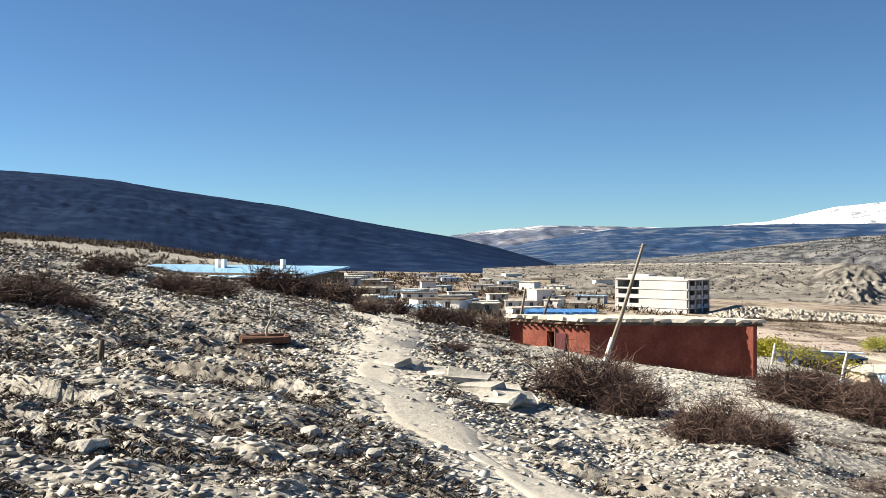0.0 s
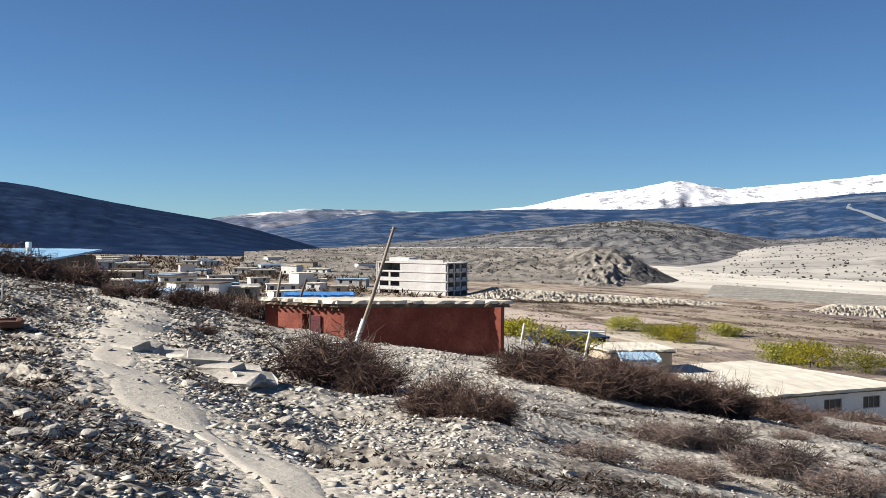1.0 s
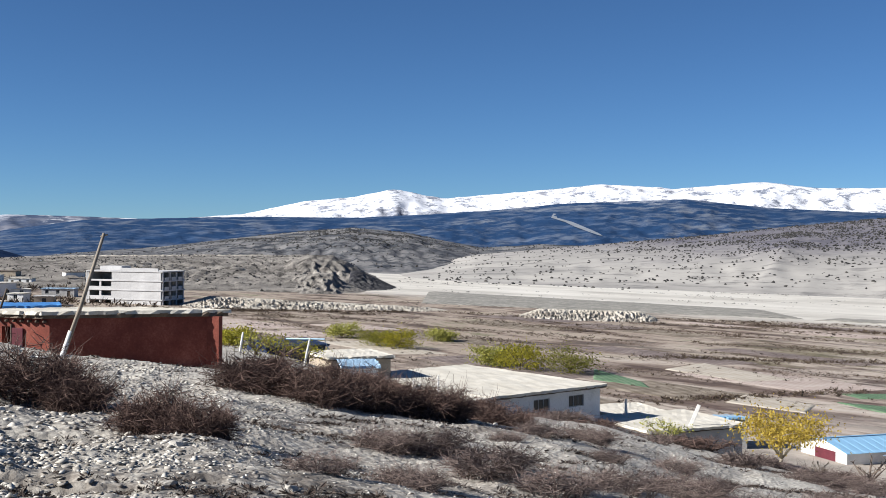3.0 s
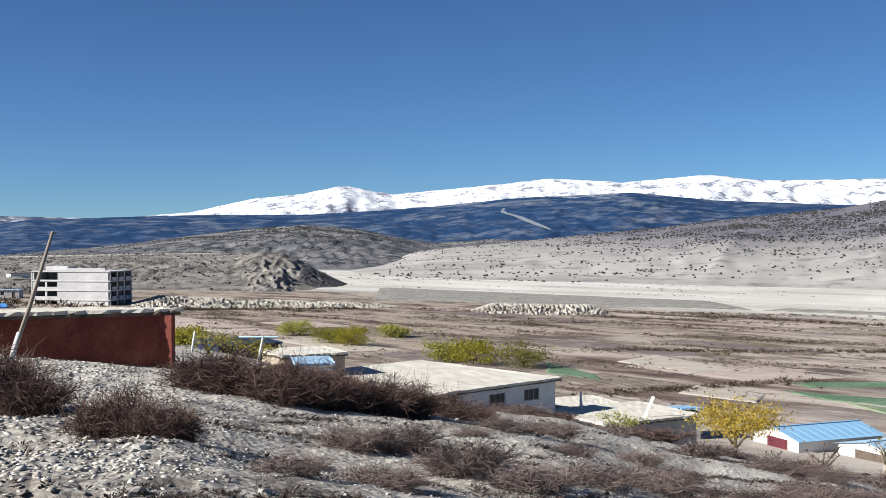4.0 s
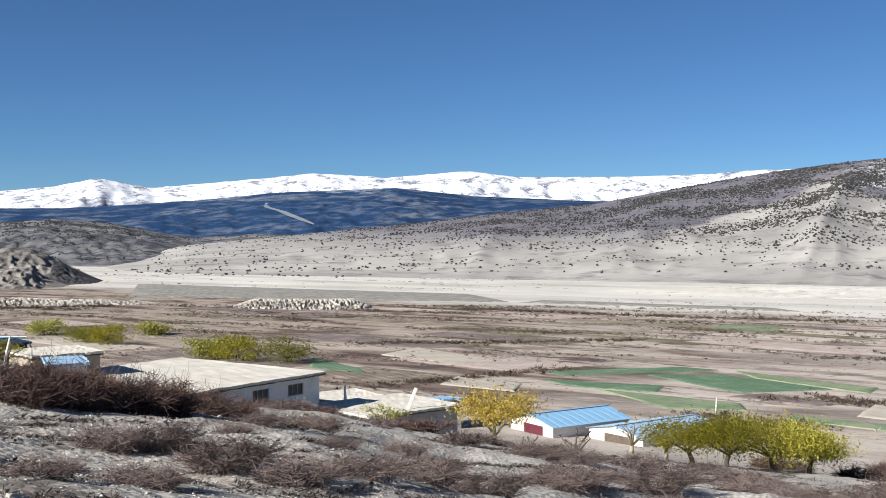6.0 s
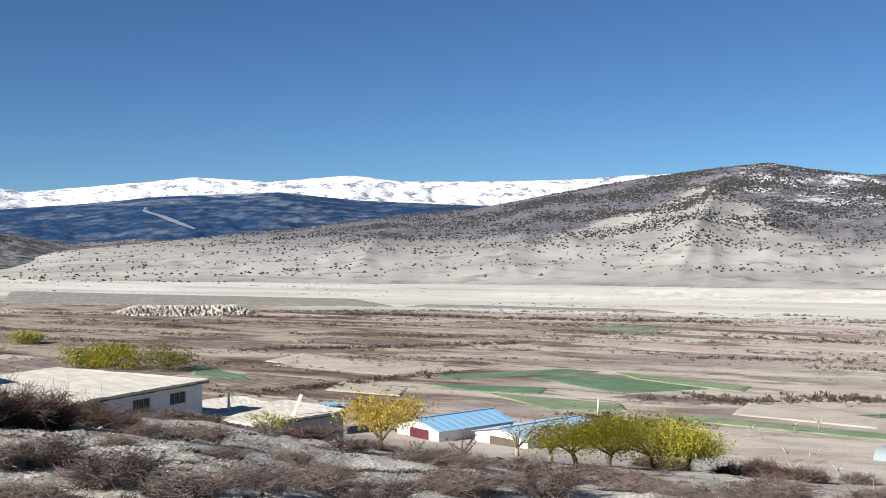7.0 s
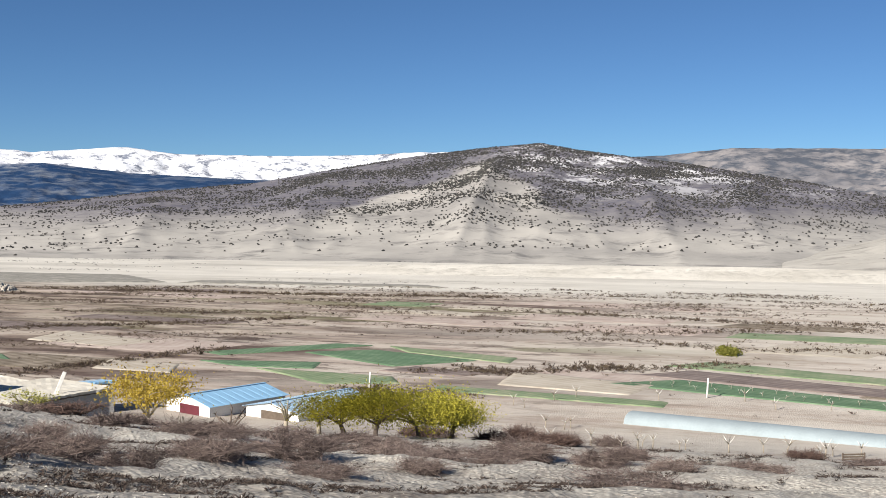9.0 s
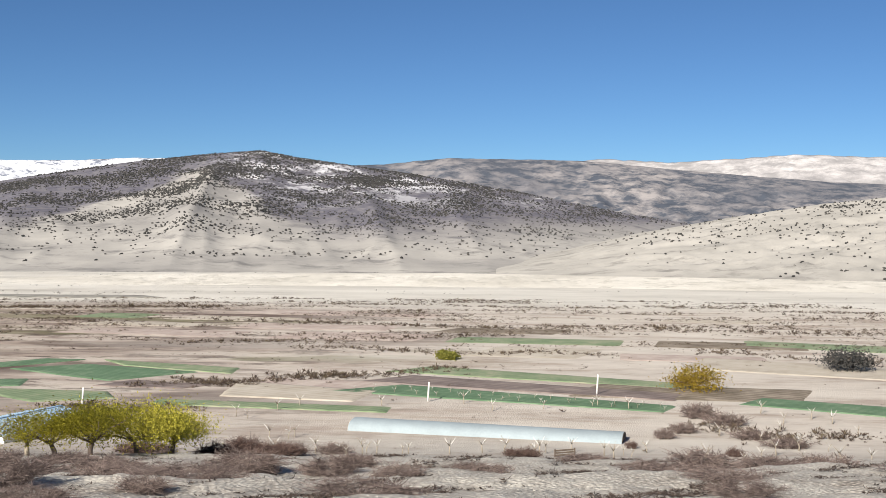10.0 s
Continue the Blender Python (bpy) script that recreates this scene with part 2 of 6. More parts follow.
# ---- hills and mountains ----
def rock_slope(name, low, high, scrub, scale, snow=None, stretch=(1, 1, 1), patch=(0.42, 0.6), bump=1.2, veg=None, bare=None):
    """Mountainside: two rocks, patches of scrub or forest, and snow above a ragged line."""
    m, nt, b = blank(name, 0.95)
    b.inputs["Specular IOR Level"].default_value = 0.03
    v = coords(nt, True)
    base = ramp(nt, noise_at(nt, v, scale, 10, 0.65, stretch), [(0.35, low), (0.62, high)])
    dark = ramp(nt, noise_at(nt, v, scale * 4.5, 8, 0.7), [(patch[0], 1.0), (patch[1], 0.0)])
    col = mixed(nt, dark, base, scrub)
    if veg:  # scrub cover that thickens with height, save on one bare scar
        zed = nt.nodes.new("ShaderNodeSeparateXYZ")
        nt.links.new(v, zed.inputs[0])
        h = maths(nt, 'ADD', zed.outputs["Z"], maths(nt, 'MULTIPLY', maths(nt, 'SUBTRACT', noise_at(nt, v, 0.006, 8, 0.65), 0.5), veg[2]))
        f = ramp(nt, maths(nt, 'DIVIDE', h, 200.0), [(veg[0] / 200, 0.0), (veg[1] / 200, 1.0)])
        grain = ramp(nt, noise_at(nt, v, 0.07, 6, 0.75), [(0.40, 1.0), (0.62, 0.72)])
        f = maths(nt, 'MULTIPLY', f, grain)
        if bare:  # a scar that opens downwards from its head: azimuth, head's height, spread to both sides
            side = nt.nodes.new("ShaderNodeVectorMath")
            side.operation = 'DOT_PRODUCT'
            side.inputs[1].default_value = (math.cos(radians(bare[0])), -math.sin(radians(bare[0])), 0)
            nt.links.new(v, side.inputs[0])
            off = maths(nt, 'ADD', side.outputs["Value"], maths(nt, 'MULTIPLY', maths(nt, 'SUBTRACT', noise_at(nt, v, 0.012, 8, 0.7), 0.5), 110.0))
            drop = maths(nt, 'MAXIMUM', maths(nt, 'SUBTRACT', bare[1], zed.outputs["Z"]), 0.0)
            lo = maths(nt, 'ADD', off, maths(nt, 'MULTIPLY', drop, bare[2]))
            hi = maths(nt, 'SUBTRACT', maths(nt, 'MULTIPLY', drop, bare[3]), off)
            inside = maths(nt, 'MINIMUM', lo, hi)
            f = maths(nt, 'MULTIPLY', f, ramp(nt, maths(nt, 'ADD', maths(nt, 'DIVIDE', inside, 100.0), 0.5), [(0.45, 1.0), (0.62, 0.08)]))
            # thin old snow in streaks on the shaded side of the top
            cold = maths(nt, 'MULTIPLY', ramp(nt, maths(nt, 'DIVIDE', off, 400.0), [(0.02, 0.0), (0.10, 1.0)]), ramp(nt, maths(nt, 'DIVIDE', h, 200.0), [(0.16, 0.0), (0.30, 1.0)]))
            cold = maths(nt, 'MULTIPLY', cold, ramp(nt, noise_at(nt, v, 0.016, 9, 0.75, (1, 1, 0.5)), [(0.50, 0.0), (0.57, 0.8)]))
        col = mixed(nt, f, col, veg[3])
        if bare:
            col = mixed(nt, cold, col, (0.70, 0.69, 0.70))
    if snow:
        sep = nt.nodes.new("ShaderNodeSeparateXYZ")
        nt.links.new(v, sep.inputs[0])
        h = maths(nt, 'ADD', sep.outputs["Z"], maths(nt, 'MULTIPLY', maths(nt, 'SUBTRACT', noise_at(nt, v, snow[2], 9, 0.7), 0.5), snow[3]))
        h = maths(nt, 'ADD', h, maths(nt, 'MULTIPLY', maths(nt, 'SUBTRACT', noise_at(nt, v, 0.02, 9, 0.75, (1, 1, 0.35)), 0.5), snow[3] * 0.5))
        f = ramp(nt, maths(nt, 'DIVIDE', h, 400.0), [(snow[0] / 400, 0.0), (snow[1] / 400, 1.0)])
        streak = ramp(nt, noise_at(nt, v, 0.014, 10, 0.78, (1, 1, 0.4)), [(0.51, 1.0), (0.58, snow[4])])
        col = mixed(nt, maths(nt, 'MULTIPLY', f, streak), col, (0.72, 0.73, 0.76))
    nt.links.new(col, b.inputs["Base Color"])
    bumped(nt, b, noise_at(nt, v, scale * 7, 10, 0.75), 0.7, bump * 1.4)
    return m


def ridge_mesh(name, crest, r0, r1, az_step=0.18, rough=0.05, seed=1, gully=0.0, power=1.0, back=1.35, size=0.12, spurs=()):
    """A ridge seen from the hillside: crest holds (azimuth, elevation) pairs, r0 and r1 are the distances of foot and crest."""
    az = np.arange(crest[0][0], crest[-1][0] + 1e-6, az_step)
    el = np.interp(az, [c[0] for c in crest], [c[1] for c in crest])
    t = np.concatenate([np.linspace(0, 1, 60), np.linspace(1.02, back, 8)])
    T, AZ = np.meshgrid(t, az, indexing="ij")
    EL = np.meshgrid(t, el, indexing="ij")[1]
    crest_h = r1 * np.tan(np.radians(EL))
    RR = r0 + (r1 - r0) * T
    up = np.where(T <= 1, np.clip(T, 0, 1) ** power, 1 - (np.clip(T - 1, 0, 9) / (back - 1)) ** 1.3)
    X, Y = RR * np.sin(np.radians(AZ)), RR * np.cos(np.radians(AZ))
    top = r1 * np.sin(np.radians(AZ)), r1 * np.cos(np.radians(AZ))
    base = land(X, Y) - EYE - 1.0
    span = np.maximum(crest_h - (land(*top) - EYE - 1.0), 0.2)
    wob = waves(X, Y, r1 * size, seed)
    fine = waves(X, Y, r1 * size * 0.16, seed + 9)
    mask = np.sin(np.clip(T, 0, 1) * math.pi) + 0.10 * (T > 0.9)
    gul = np.abs(waves(AZ * r1 / 57, RR * 0.25, r1 * size * 0.35, seed + 4, 2))
    Z = base + span * up + span * (rough * wob * mask * 2 + rough * 0.7 * fine * (0.25 + mask)) - span * gully * gul * mask
    for a0, lean, amp, wide in spurs:  # creased spurs that run down from the crest
        off = AZ - a0 + lean * (1 - T)
        Z = Z + amp * np.exp(-np.abs(off) / wide) * np.sin(np.clip(T, 0, 1) ** 1.4 * math.pi)
    Z = np.where((T < 1e-6) | (T > back - 1e-6), base - 4, Z)
    return grid_mesh(name, X, Y, EYE + Z)


def ridge(label, mat, *args, **kw):
    ob = new("mountain", ridge_mesh("mountain", *args, **kw))
    ob.data.materials.append(mat)
    return tagged(ob, label, "mountain", kind="structure")


# Dark forest; its base colours are tinted navy for the haze in between.
M_HAZEFOREST = rock_slope("hazed_forest_slope", (0.008, 0.024, 0.066), (0.022, 0.042, 0.088), (0.004, 0.015, 0.046), 0.005, patch=(0.46, 0.66), stretch=(1, 1, 3))
# Wooded slope with the blue of distant air mixed into its colours.
M_HAZEBLUE = rock_slope("blue_hazed_slope", (0.04, 0.075, 0.15), (0.15, 0.17, 0.205), (0.018, 0.045, 0.105), 0.003, patch=(0.47, 0.62), bump=4, snow=(118, 165, 0.006, 150, 0.1))
# Snow over bare rock whose bluish colours include distance haze.
M_HAZESNOW = rock_slope("snowy_hazed_rock", (0.10, 0.12, 0.17), (0.22, 0.22, 0.25), (0.06, 0.08, 0.13), 0.0022, snow=(70, 108, 0.004, 240, 0.15), patch=(0.45, 0.6), bump=2)
M_HILL = rock_slope("speckled_hill", (0.29, 0.275, 0.255), (0.43, 0.405, 0.365), (0.20, 0.19, 0.18), 0.006, patch=(0.34, 0.48), bump=0.5, veg=(-2, 24, 50, (0.105, 0.10, 0.122)), bare=(59.5, 84.0, 2.3, 1.2))
M_SAND = rock_slope("cream_sandy_bench", (0.52, 0.485, 0.42), (0.68, 0.64, 0.565), (0.42, 0.39, 0.335), 0.02, patch=(0.34, 0.46), bump=0.6)
M_LOWHILL = rock_slope("pale_sandy_hill", (0.34, 0.32, 0.285), (0.48, 0.45, 0.40), (0.26, 0.245, 0.22), 0.008, patch=(0.34, 0.48), bump=0.5)
M_CLIFF = rock_slope("pale_eroded_earth", (0.36, 0.32, 0.265), (0.58, 0.53, 0.45), (0.16, 0.14, 0.12), 0.03, patch=(0.36, 0.48), bump=2)
# Far slope, its colours greyed towards blue to paint in haze.
M_HAZEBACK = rock_slope("pinkish_hazed_slope", (0.14, 0.14, 0.155), (0.32, 0.295, 0.285), (0.075, 0.085, 0.105), 0.004, patch=(0.42, 0.58))
# Farthest slope: haze is painted in as a pale base colour.
M_HAZE = rock_slope("pale_hazed_snow_slope", (0.34, 0.32, 0.32), (0.56, 0.53, 0.51), (0.30, 0.285, 0.28), 0.003, snow=(225, 300, 0.004, 160, 0.4))
M_FOOT = rock_slope("grey_foothill", (0.11, 0.112, 0.12), (0.24, 0.23, 0.22), (0.055, 0.06, 0.07), 0.006, patch=(0.42, 0.54), bump=3)
# Scree colour also carries the shade on the nose's side away from the sun.
M_SHADESCREE = rock_slope("shaded_scree", (0.05, 0.05, 0.055), (0.12, 0.115, 0.11), (0.035, 0.035, 0.04), 0.03, patch=(0.42, 0.55), bump=2)
M_MESA = rock_slope("eroded_badland", (0.16, 0.146, 0.13), (0.34, 0.312, 0.275), (0.085, 0.077, 0.07), 0.02, patch=(0.38, 0.5), bump=3)

ridge("long dark forested mountain spur, blue haze in its colour", M_HAZEFOREST,
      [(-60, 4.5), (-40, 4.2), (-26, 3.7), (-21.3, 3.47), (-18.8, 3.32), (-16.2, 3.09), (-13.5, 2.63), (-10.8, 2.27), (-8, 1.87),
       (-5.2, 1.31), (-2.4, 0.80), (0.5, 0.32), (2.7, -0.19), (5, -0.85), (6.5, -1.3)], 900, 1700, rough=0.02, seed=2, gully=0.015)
ridge("distant snow-covered mountain range with white summits", M_HAZESNOW,
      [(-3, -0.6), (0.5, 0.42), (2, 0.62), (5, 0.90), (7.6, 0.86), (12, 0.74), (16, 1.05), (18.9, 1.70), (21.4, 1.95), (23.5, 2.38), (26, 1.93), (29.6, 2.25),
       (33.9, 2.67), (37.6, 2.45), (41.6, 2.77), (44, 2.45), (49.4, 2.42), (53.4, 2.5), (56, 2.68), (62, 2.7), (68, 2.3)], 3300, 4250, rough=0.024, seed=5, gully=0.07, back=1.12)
ridge("blue-grey wooded mountain flank below the snow, haze in its colour", M_HAZEBLUE,
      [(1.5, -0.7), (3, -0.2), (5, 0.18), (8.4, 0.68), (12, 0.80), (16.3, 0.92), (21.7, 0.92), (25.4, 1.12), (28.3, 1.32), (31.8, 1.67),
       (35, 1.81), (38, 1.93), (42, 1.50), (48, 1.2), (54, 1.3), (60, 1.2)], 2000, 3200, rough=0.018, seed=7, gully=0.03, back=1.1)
ridge("broad pale hill speckled with dark shrubs and a bare scar", M_HILL,
      [(21, -2.3), (24, -1.6), (27.7, -0.9), (34, -0.32), (38.9, 0.13), (42.5, 0.55), (48, 1.08), (52, 1.8), (55.6, 2.42), (59.7, 2.92),
       (62.2, 3.13), (64, 2.80), (66.4, 2.48), (70, 2.0), (75, 1.2), (80, 0.2), (85, -0.6), (90, -1.3), (96, -2)], 700, 1500, rough=0.006, seed=11, gully=0.025, power=1.5, size=0.22, spurs=((60.5, 3.0, 17, 1.6), (66.5, -3.0, 10, 1.4), (52, 4.0, 9, 1.8), (44, 3.0, 6, 1.5), (71, -3, 7, 1.2)))
ridge("far brown and grey mountain slope behind the hill, haze in its colour", M_HAZEBACK,
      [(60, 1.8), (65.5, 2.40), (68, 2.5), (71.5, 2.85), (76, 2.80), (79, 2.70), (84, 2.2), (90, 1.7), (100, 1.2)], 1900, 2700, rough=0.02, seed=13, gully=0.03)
ridge("pale snowy slope in the far distance, lightened by painted haze", M_HAZE,
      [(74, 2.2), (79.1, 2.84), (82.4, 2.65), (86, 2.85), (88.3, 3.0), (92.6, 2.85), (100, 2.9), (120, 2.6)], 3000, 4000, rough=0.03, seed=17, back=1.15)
ridge("low sandy hill with scattered shrubs along its top", M_LOWHILL,
      [(74, -2.4), (77.5, -1.70), (80.8, -0.9), (85.7, 0.0), (89.7, 0.64), (93, 1.0), (110, 1.6), (130, 0.5)], 480, 950, rough=0.025, seed=19, power=1.3)
ridge("grey speckled foothills below the wooded flank", M_FOOT,
      [(4, -1.3), (8, -0.9), (12, -0.6), (16, -0.1), (19, 0.22), (21.5, 0.42), (24, 0.2), (26, -0.2), (28, -0.55), (31, -0.35), (34, -0.45), (38, -0.9), (42, -1.6)], 1100, 1900, rough=0.02, seed=29, gully=0.07, power=1.1, size=0.10)
ridge("rounded eroded nose at the end of the terrace", M_MESA,
      [(16.6, -2.6), (17.6, -1.7), (18.5, -1.2), (19.3, -0.95), (20.4, -0.97), (21.2, -1.3), (22.4, -1.95), (24.4, -2.95), (25.0, -3.2)], 540, 660, az_step=0.06, rough=0.05, seed=33, gully=0.16, power=0.75, size=0.07)
# Separate dark wedge over the nose's right flank, where shade lies.
ridge("dark scree flank of the eroded nose, shade in its colour", M_SHADESCREE,
      [(20.9, -2.9), (21.4, -1.75), (21.8, -1.72), (22.6, -2.12), (24.7, -2.98), (25.3, -3.25)], 520, 600, az_step=0.05, rough=0.03, seed=31, gully=0.12, power=0.8, size=0.04)
ridge("eroded flat-topped terrace with gullied flanks", M_MESA,
      [(2, -1.25), (6, -1.08), (10.5, -1.04), (16.9, -1.0), (19.2, -0.93), (20.9, -1.25), (22.6, -2.05), (24.6, -2.95), (25.5, -3.2)], 480, 900, rough=0.02, seed=23, gully=0.22, power=0.6, size=0.06)

ridge("cream sandy bench with a low gullied scarp", M_SAND,
      [(43.5, -4.0), (45, -3.45), (48, -3.2), (56, -3.0), (64, -3.02), (72, -2.95), (80, -3.02), (90, -3.0), (99, -3.05)], 470, 545, az_step=0.08, rough=0.02, seed=37, gully=0.05, power=0.55, size=0.09)
ridge("ribbed pale rim of the eroded terrace", M_CLIFF,
      [(3, -1.4), (5, -1.12), (8, -1.02), (12, -0.98), (16.9, -0.96), (18.6, -0.98), (19.6, -1.3)], 830, 906, az_step=0.06, rough=0.02, seed=41, gully=0.38, power=0.7, size=0.045)
ridge("pale rocky outcrop at the nose of the terrace", M_MESA,
      [(17.4, -3.1), (18.2, -2.5), (19.0, -2.05), (19.8, -1.85), (20.5, -1.85), (21.0, -2.3), (21.5, -3.0)], 470, 545, az_step=0.05, rough=0.08, seed=39, gully=0.45, power=0.6, size=0.05)

# ---- building blocks ----
def part(name, data, material, parent=None, label=""):
    """One mesh object out of a bmesh or a mesh, under its thing or part."""
    if isinstance(data, bmesh.types.BMesh):
        me = bpy.data.meshes.new(name)
        data.to_mesh(me)
        data.free()
    else:
        me = data
    if material and not me.materials:
        me.materials.append(material)
    ob = new(name, me)
    if parent:
        ob.parent = parent
    if label:
        tagged(ob, label)
    return ob


def thing(name, label, category, m, group="", kind=""):
    ob = new(name)
    ob.empty_display_size = 0.2
    ob.matrix_basis = m
    return tagged(ob, label, category, group, kind)


def box(w, d, h, x=0, y=0, z=0, rx=0, ry=0, rz=0, bevel=0.02, bm=None, jitter=0.0):
    """A box with worn edges; x, y, z is the middle of its underside."""
    own = bmesh.new()
    bmesh.ops.create_cube(own, size=1.0)
    bmesh.ops.scale(own, vec=(w, d, h), verts=own.verts)
    if bevel:
        bmesh.ops.bevel(own, geom=own.edges[:], offset=min(bevel, 0.3 * min(w, d, h)), segments=1, affect='EDGES')
    if jitter:
        for v in own.verts:
            v.co += Vector((random.uniform(-1, 1), random.uniform(-1, 1), random.uniform(-1, 1))) * jitter
    bmesh.ops.translate(own, vec=(0, 0, h / 2), verts=own.verts)
    bmesh.ops.transform(own, matrix=pose(x, y, z, rx, ry, rz), verts=own.verts)
    if bm is None:
        return own
    me = bpy.data.meshes.new("tmp")
    own.to_mesh(me)
    own.free()
    bm.from_mesh(me)
    bpy.data.meshes.remove(me)
    return bm


def tube_data(points, radii, sides=6):
    """Vertices and faces of a tapered tube along points."""
    verts, faces = [], []
    for k, (p, r) in enumerate(zip(points, radii)):
        p = Vector(p)
        d = (Vector(points[min(k + 1, len(points) - 1)]) - Vector(points[max(k - 1, 0)])).normalized()
        a = d.orthogonal().normalized()
        b = d.cross(a)
        for i in range(sides):
            t = 2 * math.pi * i / sides
            verts.append(p + (a * math.cos(t) + b * math.sin(t)) * r)
    for k in range(len(points) - 1):
        for i in range(sides):
            j = (i + 1) % sides
            faces.append((k * sides + i, k * sides + j, (k + 1) * sides + j, (k + 1) * sides + i))
    faces.append(tuple(range(sides))[::-1])
    faces.append(tuple((len(points) - 1) * sides + i for i in range(sides)))
    return verts, faces


def tubes_mesh(name, runs, sides=5):
    verts, faces = [], []
    for pts, radii in runs:
        v, f = tube_data(pts, radii, sides)
        o = len(verts)
        verts += v
        faces += [tuple(i + o for i in q) for q in f]
    return mesh_of(name, verts, faces, True)


def spot(az, r, dz=0.0, turn=0.0, sink=0.0):
    x, y = polar(az, r)
    return pose(x, y, height(x, y) + dz - sink, 0, 0, turn)


M_RED = plain("red_ochre_render", (0.10, 0.028, 0.020), (0.19, 0.052, 0.036), (0.32, 0.115, 0.08), 0.7, 9, bump=0.5)
M_MUDROOF = plain("pale_mud_roof", (0.42, 0.38, 0.31), (0.56, 0.52, 0.44), (0.66, 0.62, 0.54), 0.4, 6, bump=0.5, dist=0.04)
M_EAVE = shade("weathered_brushwood", (0.13, 0.10, 0.075), scale=3, fine=25)
M_WHITE = plain("whitewashed_wall", (0.50, 0.49, 0.47), (0.70, 0.69, 0.66), (0.80, 0.79, 0.76), 0.5, 8, bump=0.3)
M_GREYWALL = shade("grey_cement_wall", (0.42, 0.41, 0.39), scale=0.6, fine=7)
M_TANWALL = shade("tan_mud_wall", (0.36, 0.30, 0.23), scale=0.6, fine=7)
M_CONCRETE = plain("pale_concrete", (0.32, 0.31, 0.305), (0.45, 0.44, 0.43), (0.55, 0.54, 0.525), 0.25, 3, bump=0.3)
M_DARKWIN = plain("dark_window_glass", (0.015, 0.017, 0.02), (0.02, 0.023, 0.028), (0.035, 0.04, 0.045), 0.5, 3, rough=0.35, bump=0.02)
M_FRAME = shade("grey_painted_frame", (0.35, 0.36, 0.36), scale=4, fine=30, rough=0.6)
M_MAROON = shade("maroon_painted_panel", (0.10, 0.022, 0.03), scale=1.2, fine=14, rough=0.55)
M_BLUEROOF = shade("blue_sheet_metal", (0.23, 0.41, 0.58), 0.75, 1.2, scale=0.5, fine=7, rough=0.42, bump=0.08)
M_PALEBLUE = shade("faded_blue_sheet_metal", (0.30, 0.43, 0.55), 0.8, 1.2, scale=0.5, fine=7, rough=0.45, bump=0.08)
M_TARP = shade("blue_plastic_sheet", (0.07, 0.22, 0.50), scale=1, fine=9, rough=0.5)
M_WOOD = shade("sun_bleached_wood", (0.25, 0.21, 0.165), scale=2.5, fine=30)
M_DARKWOOD = shade("dark_weathered_wood", (0.11, 0.085, 0.065), scale=2.5, fine=30)
M_PAINTPOST = shade("chalky_white_post", (0.66, 0.64, 0.60), scale=2.0, fine=24)
M_BARK = shade("pale_willow_bark", (0.30, 0.26, 0.20), scale=4, fine=22, bump=0.6)
M_DARKBARK = shade("dark_bark", (0.13, 0.10, 0.08), scale=4, fine=22, bump=0.6)
M_ROCK = plain("pale_limestone", (0.20, 0.185, 0.16), (0.44, 0.41, 0.365), (0.60, 0.57, 0.52), 1.2, 9, bump=0.6, dist=0.03, vary=0.35)
M_PLASTIC = shade("milky_plastic_film", (0.27, 0.315, 0.33), 0.85, 1.12, scale=0.6, fine=5, rough=0.85, bump=0.1)


def islands(name, stops, rough=0.95, scale=6.0, through_light=0.0):
    """Colour that changes from piece to piece of one joined mesh, with a little grain."""
    m, nt, b = blank(name, rough)
    isl = nt.nodes.new("ShaderNodeNewGeometry").outputs["Random Per Island"]
    grain = noise_at(nt, coords(nt, True), scale, 5, 0.7)
    col = ramp(nt, maths(nt, 'ADD', maths(nt, 'MULTIPLY', isl, 0.75), maths(nt, 'MULTIPLY', maths(nt, 'SUBTRACT', grain, 0.35), 0.6)), stops)
    nt.links.new(col, b.inputs["Base Color"])
    if through_light:
        b.inputs["Subsurface Weight"].default_value = 0.0
        tr = nt.nodes.new("ShaderNodeBsdfTranslucent")
        nt.links.new(col, tr.inputs["Color"])
        mx = nt.nodes.new("ShaderNodeMixShader")
        mx.inputs[0].default_value = through_light
        nt.links.new(b.outputs[0], mx.inputs[1])
        nt.links.new(tr.outputs[0], mx.inputs[2])
        nt.links.new(mx.outputs[0], nt.nodes["Material Output"].inputs["Surface"])
    return m


M_STONES = islands("scattered_pale_stones", [(0.0, (0.08, 0.07, 0.06)), (0.30, (0.26, 0.235, 0.205)), (0.60, (0.46, 0.43, 0.375)), (1.0, (0.60, 0.57, 0.51))])
M_TWIGS = islands("dry_brown_twigs", [(0.0, (0.026, 0.016, 0.013)), (0.5, (0.080, 0.049, 0.040)), (1.0, (0.19, 0.13, 0.105))])
M_TWIGS_RED = islands("dry_reddish_twigs", [(0.0, (0.050, 0.034, 0.031)), (0.5, (0.145, 0.108, 0.094)), (1.0, (0.29, 0.23, 0.20))])
M_SHRUB = islands("low_valley_scrub", [(0.0, (0.024, 0.017, 0.014)), (0.5, (0.080, 0.055, 0.044)), (0.8, (0.125, 0.10, 0.058)), (1.0, (0.19, 0.145, 0.12))])
M_JUNIPER = islands("dark_hill_shrubs", [(0.0, (0.016, 0.018, 0.018)), (0.6, (0.045, 0.043, 0.04)), (1.0, (0.09, 0.08, 0.07))])
M_YELLOW = islands("yellow_autumn_leaves", [(0.0, (0.13, 0.12, 0.02)), (0.45, (0.31, 0.28, 0.03)), (0.8, (0.46, 0.41, 0.05)), (1.0, (0.56, 0.51, 0.13))], 0.7, 3.0, 0.35)
